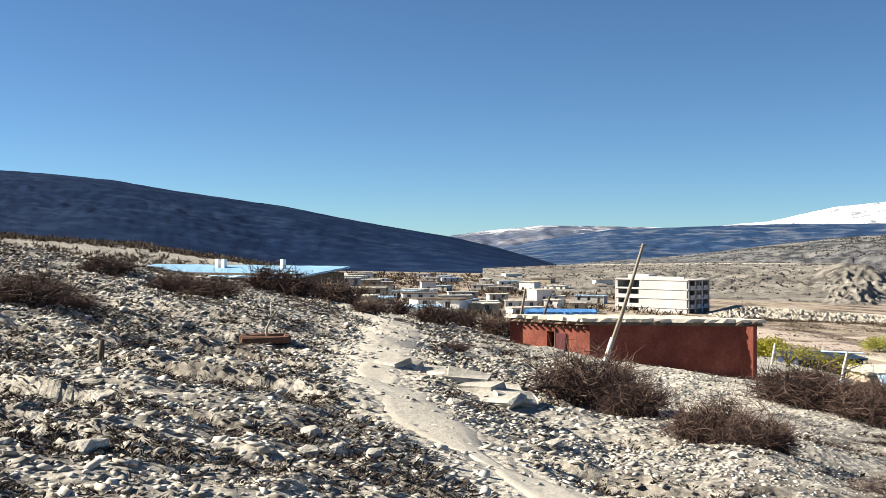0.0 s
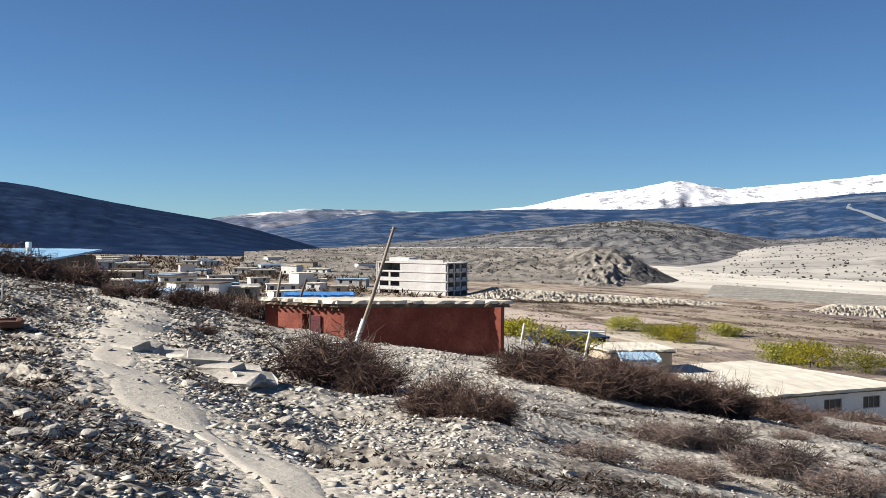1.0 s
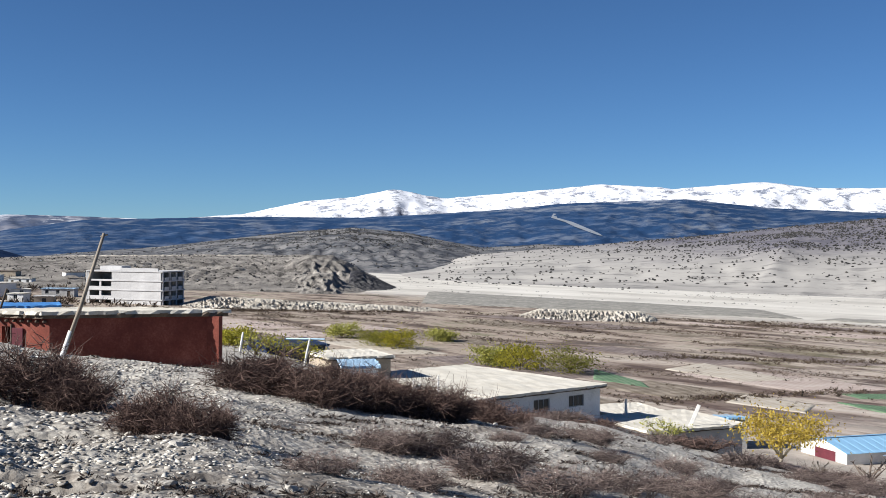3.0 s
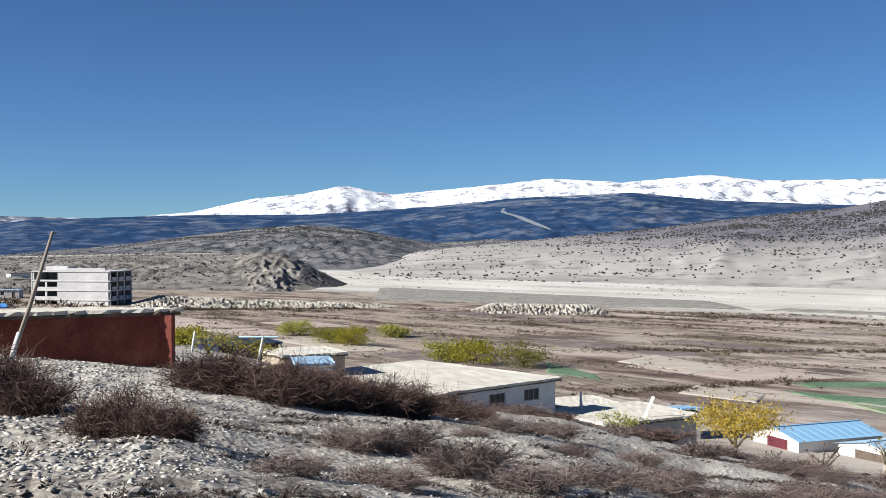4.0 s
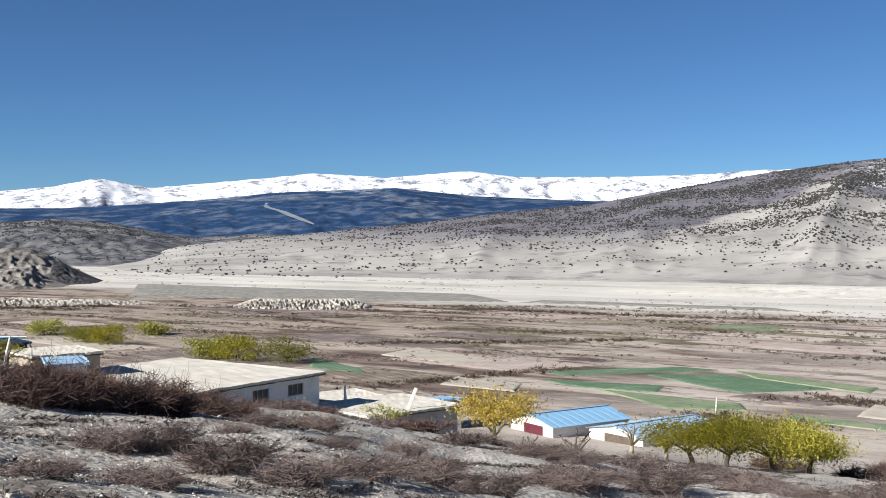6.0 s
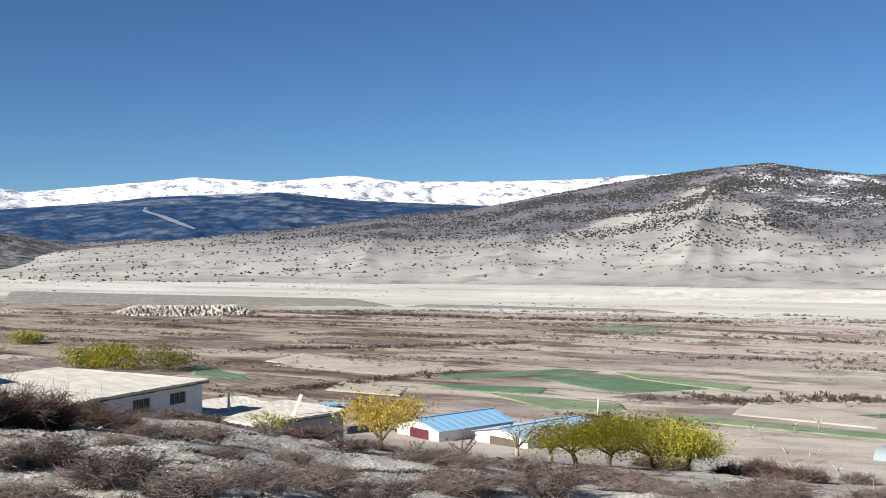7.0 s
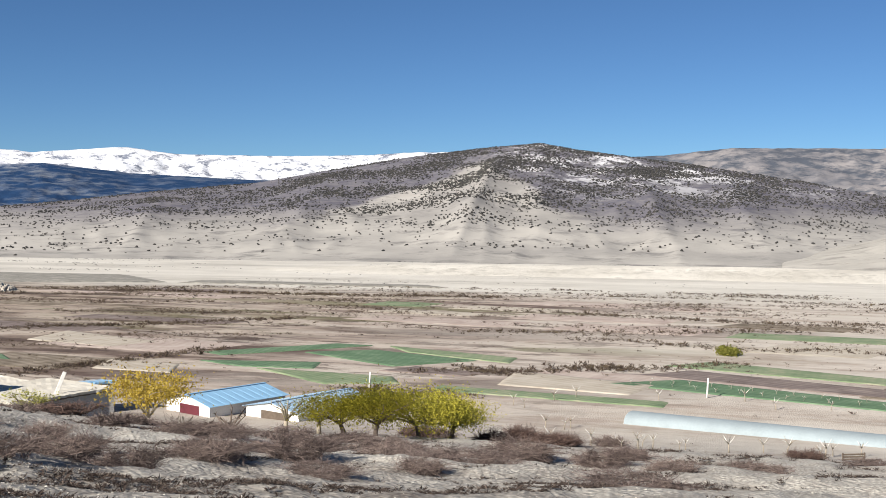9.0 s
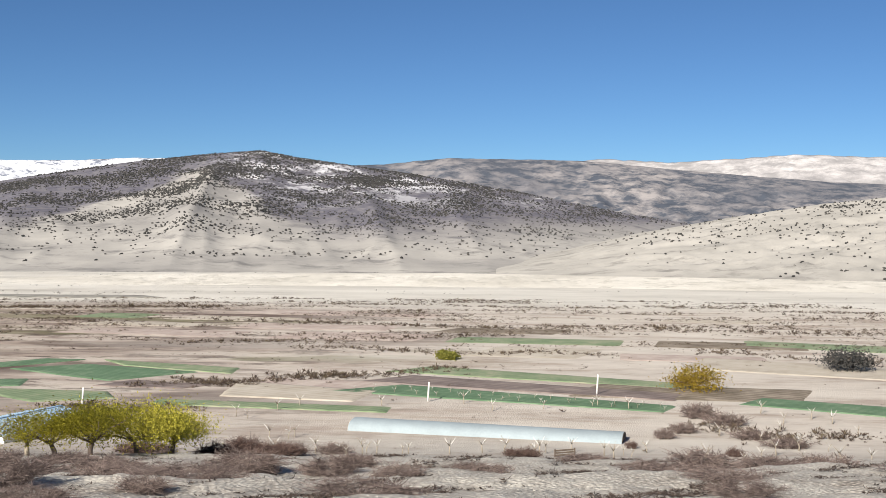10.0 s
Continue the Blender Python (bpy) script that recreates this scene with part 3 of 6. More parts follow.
M_GOLD = islands("golden_autumn_leaves", [(0.0, (0.22, 0.15, 0.03)), (0.45, (0.46, 0.33, 0.05)), (0.8, (0.56, 0.42, 0.08)), (1.0, (0.62, 0.50, 0.18))], 0.7, 3.0, 0.35)
M_OLIVE = islands("olive_green_leaves", [(0.0, (0.11, 0.12, 0.03)), (0.5, (0.26, 0.26, 0.05)), (1.0, (0.42, 0.38, 0.10))], 0.7, 3.0, 0.3)


# ---- houses ----
def window(parent, w, h, m, glass=None, bars=1):
    """A framed window set into the face of a wall; local y points into the wall."""
    fr = bmesh.new()
    t = 0.07
    box(w + 2 * t, 0.12, t, 0, 0, -t, bevel=0.01, bm=fr)
    box(w + 2 * t, 0.12, t, 0, 0, h, bevel=0.01, bm=fr)
    for sx in (-1, 1):
        box(t, 0.12, h, sx * (w + t) / 2, 0, 0, bevel=0.01, bm=fr)
    for k in range(bars):
        box(0.05, 0.08, h, (k + 1) * w / (bars + 1) - w / 2, 0, 0, bevel=0.01, bm=fr)
    win = part("window", fr, M_FRAME, parent)
    win.matrix_local = m
    pane = part("pane", box(w, 0.03, h, 0, 0.02, 0, bevel=0), glass or M_DARKWIN, win)
    return win


def pierced_wall(w, h, t, openings, sink):
    """One upright wall along x, from -sink to h, with real openings (x, z, w, h) through it."""
    xs = sorted({-w / 2, w / 2, *(o[0] - o[2] / 2 for o in openings), *(o[0] + o[2] / 2 for o in openings)})
    zs = sorted({-sink, h, *(o[1] for o in openings), *(o[1] + o[3] for o in openings)})
    solid = lambda i, k: 0 <= i < len(xs) - 1 and 0 <= k < len(zs) - 1 and not any(
        abs((xs[i] + xs[i + 1]) / 2 - o[0]) < o[2] / 2 and o[1] < (zs[k] + zs[k + 1]) / 2 < o[1] + o[3] for o in openings)
    bm = bmesh.new()
    vs = {(i, k, s): bm.verts.new((x, s * t / 2, z)) for i, x in enumerate(xs) for k, z in enumerate(zs) for s in (-1, 1)}
    for i in range(len(xs) - 1):
        for k in range(len(zs) - 1):
            if not solid(i, k):
                continue
            c = [(i, k), (i + 1, k), (i + 1, k + 1), (i, k + 1)]
            bm.faces.new([vs[p + (-1,)] for p in c])
            bm.faces.new([vs[p + (1,)] for p in c[::-1]])
            for p, q, n in ((c[0], c[1], (i, k - 1)), (c[1], c[2], (i + 1, k)), (c[2], c[3], (i, k + 1)), (c[3], c[0], (i - 1, k))):
                if not solid(*n):
                    bm.faces.new([vs[q + (-1,)], vs[p + (-1,)], vs[p + (1,)], vs[q + (1,)]])
    bmesh.ops.delete(bm, geom=[v for v in bm.verts if not v.link_faces], context='VERTS')
    return bm


def walls(home, w, d, h, t, openings, sink, mat):
    front = part("wall", pierced_wall(w, h, t, openings, sink), mat, home)
    front.location.y = -(d - t) / 2
    back = part("wall", pierced_wall(w, h, t, [], sink), mat, home)
    back.location.y = (d - t) / 2
    side = None
    for sx in (-1, 1):
        ob = part("wall", side or pierced_wall(d - 2 * t, h, t, [], sink), mat, home)
        side = ob.data
        ob.matrix_local = pose(sx * (w - t) / 2, 0, 0, 0, 0, 90)


def ragged_roof(w, d, t, over, amp=0.06, tilt=0.0, nx=22, ny=14):
    """A flat earth roof with an uneven, crumbling rim."""
    bm = bmesh.new()
    xs, ys = np.linspace(-w / 2 - over, w / 2 + over, nx), np.linspace(-d / 2 - over, d / 2 + over, ny)
    top = {}
    for k in (0, 1):
        for i, x in enumerate(xs):
            for j, y in enumerate(ys):
                rim = i in (0, nx - 1) or j in (0, ny - 1)
                ex = random.uniform(-amp, amp) * (1.6 if rim else 0)
                z = (t if k else 0) + (random.uniform(-0.5, 0.5) * amp if k else random.uniform(-0.2, 0.2) * amp) + tilt * y
                if k and rim:
                    z += 0.05
                top[k, i, j] = bm.verts.new((x + ex, y + (random.uniform(-amp, amp) * 1.6 if rim else 0), z))
    for i in range(nx - 1):
        for j in range(ny - 1):
            bm.faces.new([top[1, i, j], top[1, i + 1, j], top[1, i + 1, j + 1], top[1, i, j + 1]])
            bm.faces.new([top[0, i, j], top[0, i, j + 1], top[0, i + 1, j + 1], top[0, i + 1, j]])
    for i in range(nx - 1):
        bm.faces.new([top[0, i, 0], top[0, i + 1, 0], top[1, i + 1, 0], top[1, i, 0]])
        bm.faces.new([top[0, i + 1, ny - 1], top[0, i, ny - 1], top[1, i, ny - 1], top[1, i + 1, ny - 1]])
    for j in range(ny - 1):
        bm.faces.new([top[0, 0, j + 1], top[0, 0, j], top[1, 0, j], top[1, 0, j + 1]])
        bm.faces.new([top[0, nx - 1, j], top[0, nx - 1, j + 1], top[1, nx - 1, j + 1], top[1, nx - 1, j]])
    return bm


def flat_house(label, m, w, d, h, wall, roof, windows=(), doors=(), sink=1.2, over=0.3, beams=0, eave=None, tilt=0.0, name="house", group=""):
    """A low house: front towards local -y, windows and doors (x, z, w, h) in the front."""
    home = thing(name, label, "house", m, group)
    walls(home, w, d, h, 0.35, list(windows) + list(doors), sink, wall)
    if eave:
        part("eave", ragged_roof(w, d, 0.10, over - 0.05, 0.07, tilt), eave, home, "dark brushwood laid under the roof rim").location.z = h + 0.002
    rf = part("roof", ragged_roof(w, d, 0.16, over, 0.06, tilt), roof, home)
    rf.location.z = h + (0.105 if eave else 0.002)
    for ox, oz, ow, oh in windows:
        window(home, ow - 0.14, oh - 0.14, pose(ox, -d / 2 + 0.12, oz + 0.07), bars=1 if ow < 1.3 else 2)
    for ox, oz, ow, oh in doors:
        part("door", box(ow, 0.06, oh, ox, -d / 2 + 0.15, oz, bevel=0.01), M_DARKWOOD, home)
    for k in range(beams):
        x = -w / 2 + (k + 0.5) * w / beams
        part("roof_beam", box(0.12, 0.5, 0.12, x, -d / 2 - 0.12, h - 0.14, bevel=0.03), M_DARKWOOD, home)
    return home


def gable_house(label, m, w, length, eave_h, ridge_h, wall, roof, panel=None, sink=1.2, shutter=None):
    """Gable front towards local -y, ridge along y."""
    home = thing("house", label, "house", m)
    for y, sgn in ((-length / 2, 1), (length / 2, -1)):
        bm = bmesh.new()
        t = 0.25 * sgn
        prof = [(-w / 2, -sink), (w / 2, -sink), (w / 2, eave_h), (0, ridge_h), (-w / 2, eave_h)]
        a = [bm.verts.new((x, y, z)) for x, z in prof]
        b = [bm.verts.new((x, y + t, z)) for x, z in prof]
        bm.faces.new(a)
        bm.faces.new(b[::-1])
        for i in range(5):
            bm.faces.new([a[i], b[i], b[(i + 1) % 5], a[(i + 1) % 5]])
        bmesh.ops.recalc_face_normals(bm, faces=bm.faces[:])
        part("gable_wall", bm, wall, home)
    for sx in (-1, 1):
        part("side_wall", box(0.25, length - 0.5, eave_h + sink, sx * (w / 2 - 0.125), 0, -sink, bevel=0), wall, home)
    slope = math.atan2(ridge_h - eave_h, w / 2)
    run = math.hypot(ridge_h - eave_h, w / 2) + 0.35
    for sx in (-1, 1):
        n = max(8, int(length / 0.9))
        wd = (length + 0.5) / n
        prof = [(-wd / 2, 0), (-wd / 2 + 0.03, 0.018), (-wd / 2 + 0.08, 0.018), (-wd / 2 + 0.11, 0), (0, 0.004), (wd / 2, 0)]
        vv = [(e * run / 2, y, z + dz) for e in (-1, 1) for dz in (0.0, -0.02) for y, z in prof]
        k6 = len(prof)
        ff = [(i, i + 1, 2 * k6 + i + 1, 2 * k6 + i) for i in range(k6 - 1)] + [(k6 + i + 1, k6 + i, 3 * k6 + i, 3 * k6 + i + 1) for i in range(k6 - 1)]
        sheet = mesh_of("roof_sheet", vv, ff)
        for i in range(n):  # ribbed sheets side by side
            y = -length / 2 - 0.25 + (i + 0.5) * wd
            ob = part("roof_sheet", sheet, roof, home)
            ob.matrix_local = pose(sx * (run / 2) * math.cos(slope), y, ridge_h + 0.03 - (run / 2) * math.sin(slope), 0, sx * math.degrees(slope), 0)
    part("ridge_cap", box(0.3, length + 0.5, 0.05, 0, 0, ridge_h + 0.05, bevel=0.02), roof, home)
    if panel:
        px, pz, pw, ph = panel
        win = part("window", box(pw + 0.16, 0.12, ph + 0.16, px, -length / 2 - 0.02, pz - 0.08, bevel=0.02), M_WHITE, home)
        part("shutter", box(pw, 0.06, ph, px, -length / 2 - 0.085, pz, bevel=0.01), shutter or M_MAROON, win, "brown wooden shutter panel" if shutter else "maroon painted shutter panel")
    return home


# red house on the hillside
def place_between(a, b, depth, z, side=1):
    """Pose of a house whose front runs from corner a to corner b (x, y), with its depth behind."""
    ax, ay = a
    bx, by = b
    ang = math.degrees(math.atan2(by - ay, bx - ax))
    w = math.hypot(bx - ax, by - ay)
    nx, ny = -math.sin(radians(ang)), math.cos(radians(ang))
    return pose((ax + bx) / 2 + nx * depth / 2, (ay + by) / 2 + ny * depth / 2, z, 0, 0, ang), w


def slab_over(corners, z, t, over, amp, n=26):
    """A slab with a crumbling rim over four corners (x, y)."""
    c = [Vector((*p, 0)) for p in corners]
    mid = sum(c, Vector()) / 4
    c = [p + (p - mid).normalized() * over * 1.4 for p in c]
    bm = bmesh.new()
    vs = {}
    for k in (0, 1):
        for i in range(n):
            for j in range(n):
                u, v = i / (n - 1), j / (n - 1)
                p = (c[0] * (1 - u) + c[1] * u) * (1 - v) + (c[3] * (1 - u) + c[2] * u) * v
                rim = i in (0, n - 1) or j in (0, n - 1)
                q = Vector((random.uniform(-amp, amp), random.uniform(-amp, amp), 0)) * (1.6 if rim else 0)
                vs[k, i, j] = bm.verts.new(p + q + Vector((0, 0, z + (t + random.uniform(-.5, .5) * amp + (0.05 if rim else 0) if k else 0))))
    for i in range(n - 1):
        for j in range(n - 1):
            bm.faces.new([vs[1, i, j], vs[1, i + 1, j], vs[1, i + 1, j + 1], vs[1, i, j + 1]])
            bm.faces.new([vs[0, i, j], vs[0, i, j + 1], vs[0, i + 1, j + 1], vs[0, i + 1, j]])
        bm.faces.new([vs[0, i, 0], vs[0, i + 1, 0], vs[1, i + 1, 0], vs[1, i, 0]])
        bm.faces.new([vs[0, i + 1, n - 1], vs[0, i, n - 1], vs[1, i, n - 1], vs[1, i + 1, n - 1]])
        bm.faces.new([vs[0, 0, i + 1], vs[0, 0, i], vs[1, 0, i], vs[1, 0, i + 1]])
        bm.faces.new([vs[0, n - 1, i], vs[0, n - 1, i + 1], vs[1, n - 1, i + 1], vs[1, n - 1, i]])
    bmesh.ops.recalc_face_normals(bm, faces=bm.faces[:])
    return bm


def red_house():
    a, b, c = (Vector(polar(*p)) for p in ((3.4, 58.6), (7.35, 55.8), (15.45, 56.2)))
    d = a + c - b
    mid = (a + c) / 2
    eave = EYE - 3.98
    base = EYE - 6.3
    home = thing("house", "long red-ochre mud house with a pale flat roof", "house", pose(mid.x, mid.y, base))
    h = eave - base
    loc = [p - mid for p in (a, b, c, d)]
    for k, (p, q) in enumerate(((loc[0], loc[1]), (loc[1], loc[2]), (loc[2], loc[3]), (loc[3], loc[0]))):
        L = (q - p).length
        ang = math.degrees(math.atan2(q.y - p.y, q.x - p.x))
        door = [(0.15, 0.55, 0.55, 1.35)] if k == 0 else []
        ob = part("wall", pierced_wall(L, h, 0.4, door, 1.2), M_RED, home)
        inn = Vector((-math.sin(radians(ang)), math.cos(radians(ang))))
        m = (p + q) / 2 + inn * 0.2
        ob.matrix_local = pose(m.x, m.y, 0.0015 * k, 0, 0, ang)
        if k == 0:
            dr = part("door", box(0.62, 0.07, 1.3, 0.75, -0.25, 0.55, bevel=0.02), M_MAROON, ob, "red painted plank door")
            part("door_post", box(0.09, 0.12, 1.5, 0.42, -0.24, 0.5, bevel=0.02), M_DARKWOOD, ob)
            part("bank", box(L + 0.3, 0.9, 1.2, 0, -0.55, -0.75, bevel=0.12, jitter=0.03), M_MUDROOF, ob, "pale earth bank along the wall")
            for j in range(12):
                part("roof_beam", box(0.11, 0.3, 0.11, -L / 2 + (j + 0.5) * L / 12, -0.26, h - 0.2, bevel=0.03), M_DARKWOOD, ob)
    part("eave", slab_over(loc, h + 0.002, 0.16, 0.20, 0.06), M_EAVE, home, "dark brushwood under the roof rim")
    part("roof", slab_over(loc, h + 0.165, 0.12, 0.28, 0.05), M_MUDROOF, home)
    return home


red_house()


# house with two windows and its neighbours
def valley_houses():
    p2, p1 = polar(28.7, 89.3), polar(34.1, 98.3)
    m, w = place_between(p2, p1, 17.5, EYE - 15.4)
    flat_house("low whitewashed house with two windows and a broad pale roof", m, w, 17.5, 2.55, M_WHITE, M_MUDROOF,
               windows=[(-w / 2 + 5.6, 1.15, 1.85, 1.0), (-w / 2 + 9.7, 1.15, 1.85, 1.0)], eave=M_EAVE, over=0.45, sink=1.5)
    a, b = polar(25.2, 83.5), polar(28.4, 88.3)
    m, w = place_between(a, b, 13, EYE - 14.4)
    flat_house("lower annexe with a pale earth roof", m, w, 13, 1.55, M_WHITE, M_MUDROOF, eave=M_EAVE, over=0.35, sink=1.5)
    a, b = polar(20.6, 99), polar(23.6, 101)
    m, w = place_between(a, b, 6, EYE - 13.0)
    flat_house("small mud hut with a pale flat roof", m, w, 6, 2.1, M_TANWALL, M_MUDROOF, eave=M_EAVE, sink=1.5)
    a, b = polar(21.3, 92), polar(23.0, 92.5)
    m, w = place_between(a, b, 2.2, EYE - 12.0)
    flat_house("small lean-to with a faded blue sheet roof", m, w, 2.2, 1.4, M_WHITE, M_PALEBLUE, sink=1.5, over=0.2, tilt=0.12)
    q2, q1 = polar(36.6, 92.4), polar(41.0, 98)
    m, w = place_between(q2, q1, 8.0, EYE - 17.5)
    flat_house("low hut with grey walls and a straw-coloured roof", m, w, 8.0, 1.75, M_GREYWALL, M_MUDROOF, eave=M_EAVE, over=0.4, sink=1.5)
    a, b = polar(34.8, 104), polar(37.6, 107)
    m, w = place_between(a, b, 6.5, EYE - 17.4)
    flat_house("roofless yard with low pale mud walls", m, w, 6.5, 1.1, M_TANWALL, M_MUDROOF, over=0.1, sink=1.5)
    a, b = polar(39.0, 112), polar(41.2, 113.5)
    m, w = place_between(a, b, 4.0, EYE - 19.4)
    flat_house("small shed with grey walls and blue metal roof", m, w, 4.0, 1.75, M_GREYWALL, M_BLUEROOF, sink=1.2, over=0.25, tilt=-0.10)
    ang = -98
    gable_house("white gabled house with bright blue metal roof", pose(83.2, 78.6, EYE - 20.85, 0, 0, ang), 6.8, 9.5, 1.55, 2.3, M_WHITE, M_BLUEROOF, (0.4, 0.45, 3.0, 0.95))
    gable_house("white gabled house with a faded blue metal roof", pose(85.8, 69.8, EYE - 20.85, 0, 0, ang + 2), 7.2, 10.5, 1.45, 2.1, M_WHITE, M_PALEBLUE, (0.5, 0.35, 3.8, 0.95), shutter=M_DARKWOOD)


valley_houses()


# long shed behind the crest
def long_shed():
    a, b = polar(-16.7, 150), polar(-7.4, 128)
    m, w = place_between(a, b, 9, EYE - 6.3)
    home = flat_house("long low shed with a bright blue metal roof", m, w, 9, 2.9, M_DARKWOOD, M_BLUEROOF, sink=2.5, over=0.5, tilt=0.10, name="shed")
    for k, x in enumerate((-2.6, -1.5, 8.0)):
        part("chimney", box(0.55, 0.55, 1.5, x, 2.5, 2.9, bevel=0.05), M_WHITE, home, "short whitewashed chimney")


long_shed()
M_DARKBLUE = shade("dark_blue_tarpaulin", (0.018, 0.03, 0.065), scale=0.8, fine=8, rough=0.5)
m, w = place_between(polar(17.4, 112), polar(20.3, 115), 4.5, EYE - 12.9)
flat_house("low shelter covered with dark blue tarpaulin", m, w, 4.5, 1.9, M_DARKBLUE, M_DARKBLUE, sink=1.5, over=0.3, tilt=0.06, name="shelter")
for az, r, z0, w, d, hh in ((5.9, 92, -7.9, 5.2, 4, 2.3), (-1.6, 150, -10.8, 8, 6, 2.4)):
    x, y = polar(az, r)
    flat_house("small house with a blue sheeted roof", pose(x, y, EYE + z0, 0, 0, -az), w, d, hh, M_WHITE, M_TARP if az > 0 else M_PALEBLUE,
               doors=[(1.4, 0, 1.1, 1.6)], sink=2, over=0.2)


# unfinished block of four storeys
def concrete_block():
    x, y = polar(10.9, 372)
    base = EYE - 23.0
    home = thing("apartment_building", "unfinished pale concrete building of four open storeys", "building", pose(x, y, base, 0, 0, -44))
    w, d, sh = 27.0, 13.0, 2.9
    for k in range(4):
        z = k * sh
        part("floor_slab", box(w + 0.5, d + 0.35, 0.35, 0.2, 0, z + sh - 0.35, bevel=0.03), M_CONCRETE, home)
        # front wall with recessed bays
        bays = [(-10.6, 0.9, 3.6, 1.6), (-6.3, 0.9, 3.6, 1.6)] if k < 3 else [(-8.5, 0.2, 8.4, 2.3)]
        fw = part("front_wall", pierced_wall(w - 0.6, sh - 0.36, 0.3, bays, 0), M_CONCRETE, home)
        fw.location = (0, -d / 2 + 0.2, z)
        part("inner_wall", box(w - 1, 0.3, sh - 0.36, 0, 1.5, z, bevel=0), M_GREYWALL, home)
        part("back_wall", box(w, 0.3, sh - 0.36, 0, d / 2 - 0.2, z, bevel=0), M_CONCRETE, home)
        part("end_wall", box(0.3, d, sh - 0.36, -w / 2, 0, z, bevel=0), M_CONCRETE, home)
        for j in range(4):
            part("column", box(0.5, 0.5, sh - 0.36, w / 2, -d / 2 + 0.6 + j * (d - 1.2) / 3, z, bevel=0.03), M_CONCRETE, home)
            if j < 3:
                part("balcony_wall", box(0.2, 2.4, 1.0, w / 2 + 0.2, -d / 2 + 2.6 + j * (d - 1.2) / 3, z, bevel=0.02), M_CONCRETE, home)
    part("roof_parapet", box(13.5, 0.3, 0.9, 5.5, -d / 2 + 0.2, 4 * sh, bevel=0.02), M_CONCRETE, home)
    part("stair_head", box(8, 5, 1.3, -8, 1, 4 * sh, bevel=0.05), M_CONCRETE, home)


concrete_block()


# village
def village():
    rnd = random.Random(4)
    spots = []
    for row, (r, n, a0, a1) in enumerate(((250, 6, -6.6, 2.5), (300, 7, -6.2, 6.5), (360, 8, -6.0, 7.6), (430, 9, -5.5, 8.0), (520, 9, -5, 8.5), (620, 9, -5, 9), (740, 8, -4, 10))):
        for k in range(n):
            spots.append((a0 + (a1 - a0) * (k + rnd.uniform(0.1, 0.9)) / n, r * rnd.uniform(0.93, 1.07)))
    walls = (M_WHITE, M_WHITE, M_GREYWALL, M_TANWALL)
    words = ("white", "white", "grey", "tan")
    roofs = (M_MUDROOF, M_MUDROOF, M_EAVE, M_PALEBLUE, M_GREYWALL)
    rwords = ("pale flat", "pale flat", "dark brushwood", "faded blue", "grey cement")
    for az, r in spots:
        x, y = polar(az, r)
        i, j = rnd.randrange(4), rnd.randrange(5)
        w, d, h = rnd.uniform(5, 12), rnd.uniform(4, 7), rnd.choice((2.3, 2.5, 2.7, 2.7, 4.6 if r > 400 else 2.6))
        n = max(1, int(w / 3.2))
        wins = [(-w / 2 + (q + 0.5) * w / n, 1.0, 1.2, 1.3) for q in range(n)]
        doors = [wins.pop(rnd.randrange(n))] if n > 1 else []
        doors = [(o[0], 0.0, 1.1, 2.0) for o in doors]
        home = flat_house(f"{words[i]} walled village house with {rwords[j]} roof", pose(x, y, height(x, y), 0, 0, -az + rnd.uniform(-30, 30)),
                          w, d, h, walls[i], roofs[j], wins, doors, sink=1.5, over=0.3, group="village houses")


village()

# ---- footpath ----
def strip_mesh(name, pts, widths, lift=0.02, step=0.4, lobes=0.12):
    """A strip that lies on the ground along (azimuth, distance) points."""
    P = np.array([polar(a, r) for a, r in pts])
    cum = np.concatenate([[0], np.cumsum(np.hypot(*np.diff(P, axis=0).T))])
    s = np.arange(0, cum[-1], step)
    x, y = np.interp(s, cum, P[:, 0]), np.interp(s, cum, P[:, 1])
    w = np.interp(s, cum, widths) * (1 + lobes * np.sin(s * 1.9) + lobes * np.sin(s * 0.7 + 1))
    for _ in range(6):
        x[1:-1], y[1:-1] = (x[:-2] + x[2:] + 2 * x[1:-1]) / 4, (y[:-2] + y[2:] + 2 * y[1:-1]) / 4
    tx, ty = np.gradient(x), np.gradient(y)
    n = np.hypot(tx, ty)
    k = np.linspace(-0.5, 0.5, 9)
    X = x[:, None] + (-ty / n * w)[:, None] * k
    Y = y[:, None] + (tx / n * w)[:, None] * k
    Z = land(X, Y) + lift - 0.04 * (np.abs(k) > 0.45)
    return grid_mesh(name, X, Y, Z)


M_PATH = plain("trodden_pale_earth", (0.38, 0.34, 0.285), (0.48, 0.44, 0.375), (0.55, 0.51, 0.445), 0.6, 6, bump=0.5, dist=0.04, world_space=True)
walkway = new("path", strip_mesh("path", PATH_LINE, [0.7, 0.7, 0.75, 0.8, 0.85, 0.9, 0.9, 1.0, 1.3, 1.6, 1.5, 1.2], lift=0.012, lobes=0.35))
walkway.data.materials.append(M_PATH)
tagged(walkway, "narrow trodden footpath of pale dust", "path", kind="structure")




# Near-black tufts, placed where shadow bands lie on the stony slope.
M_SHADETUFT = islands("dark_shadow_tufts", [(0.0, (0.020, 0.014, 0.012)), (0.6, (0.055, 0.040, 0.033)), (1.0, (0.16, 0.125, 0.10))])


# ---- joined scatter ----
def ico(sub):
    bm = bmesh.new()
    bmesh.ops.create_icosphere(bm, subdivisions=sub, radius=1)
    v = np.array([p.co for p in bm.verts])
    f = np.array([[q.index for q in p.verts] for p in bm.faces])
    bm.free()
    return v, f


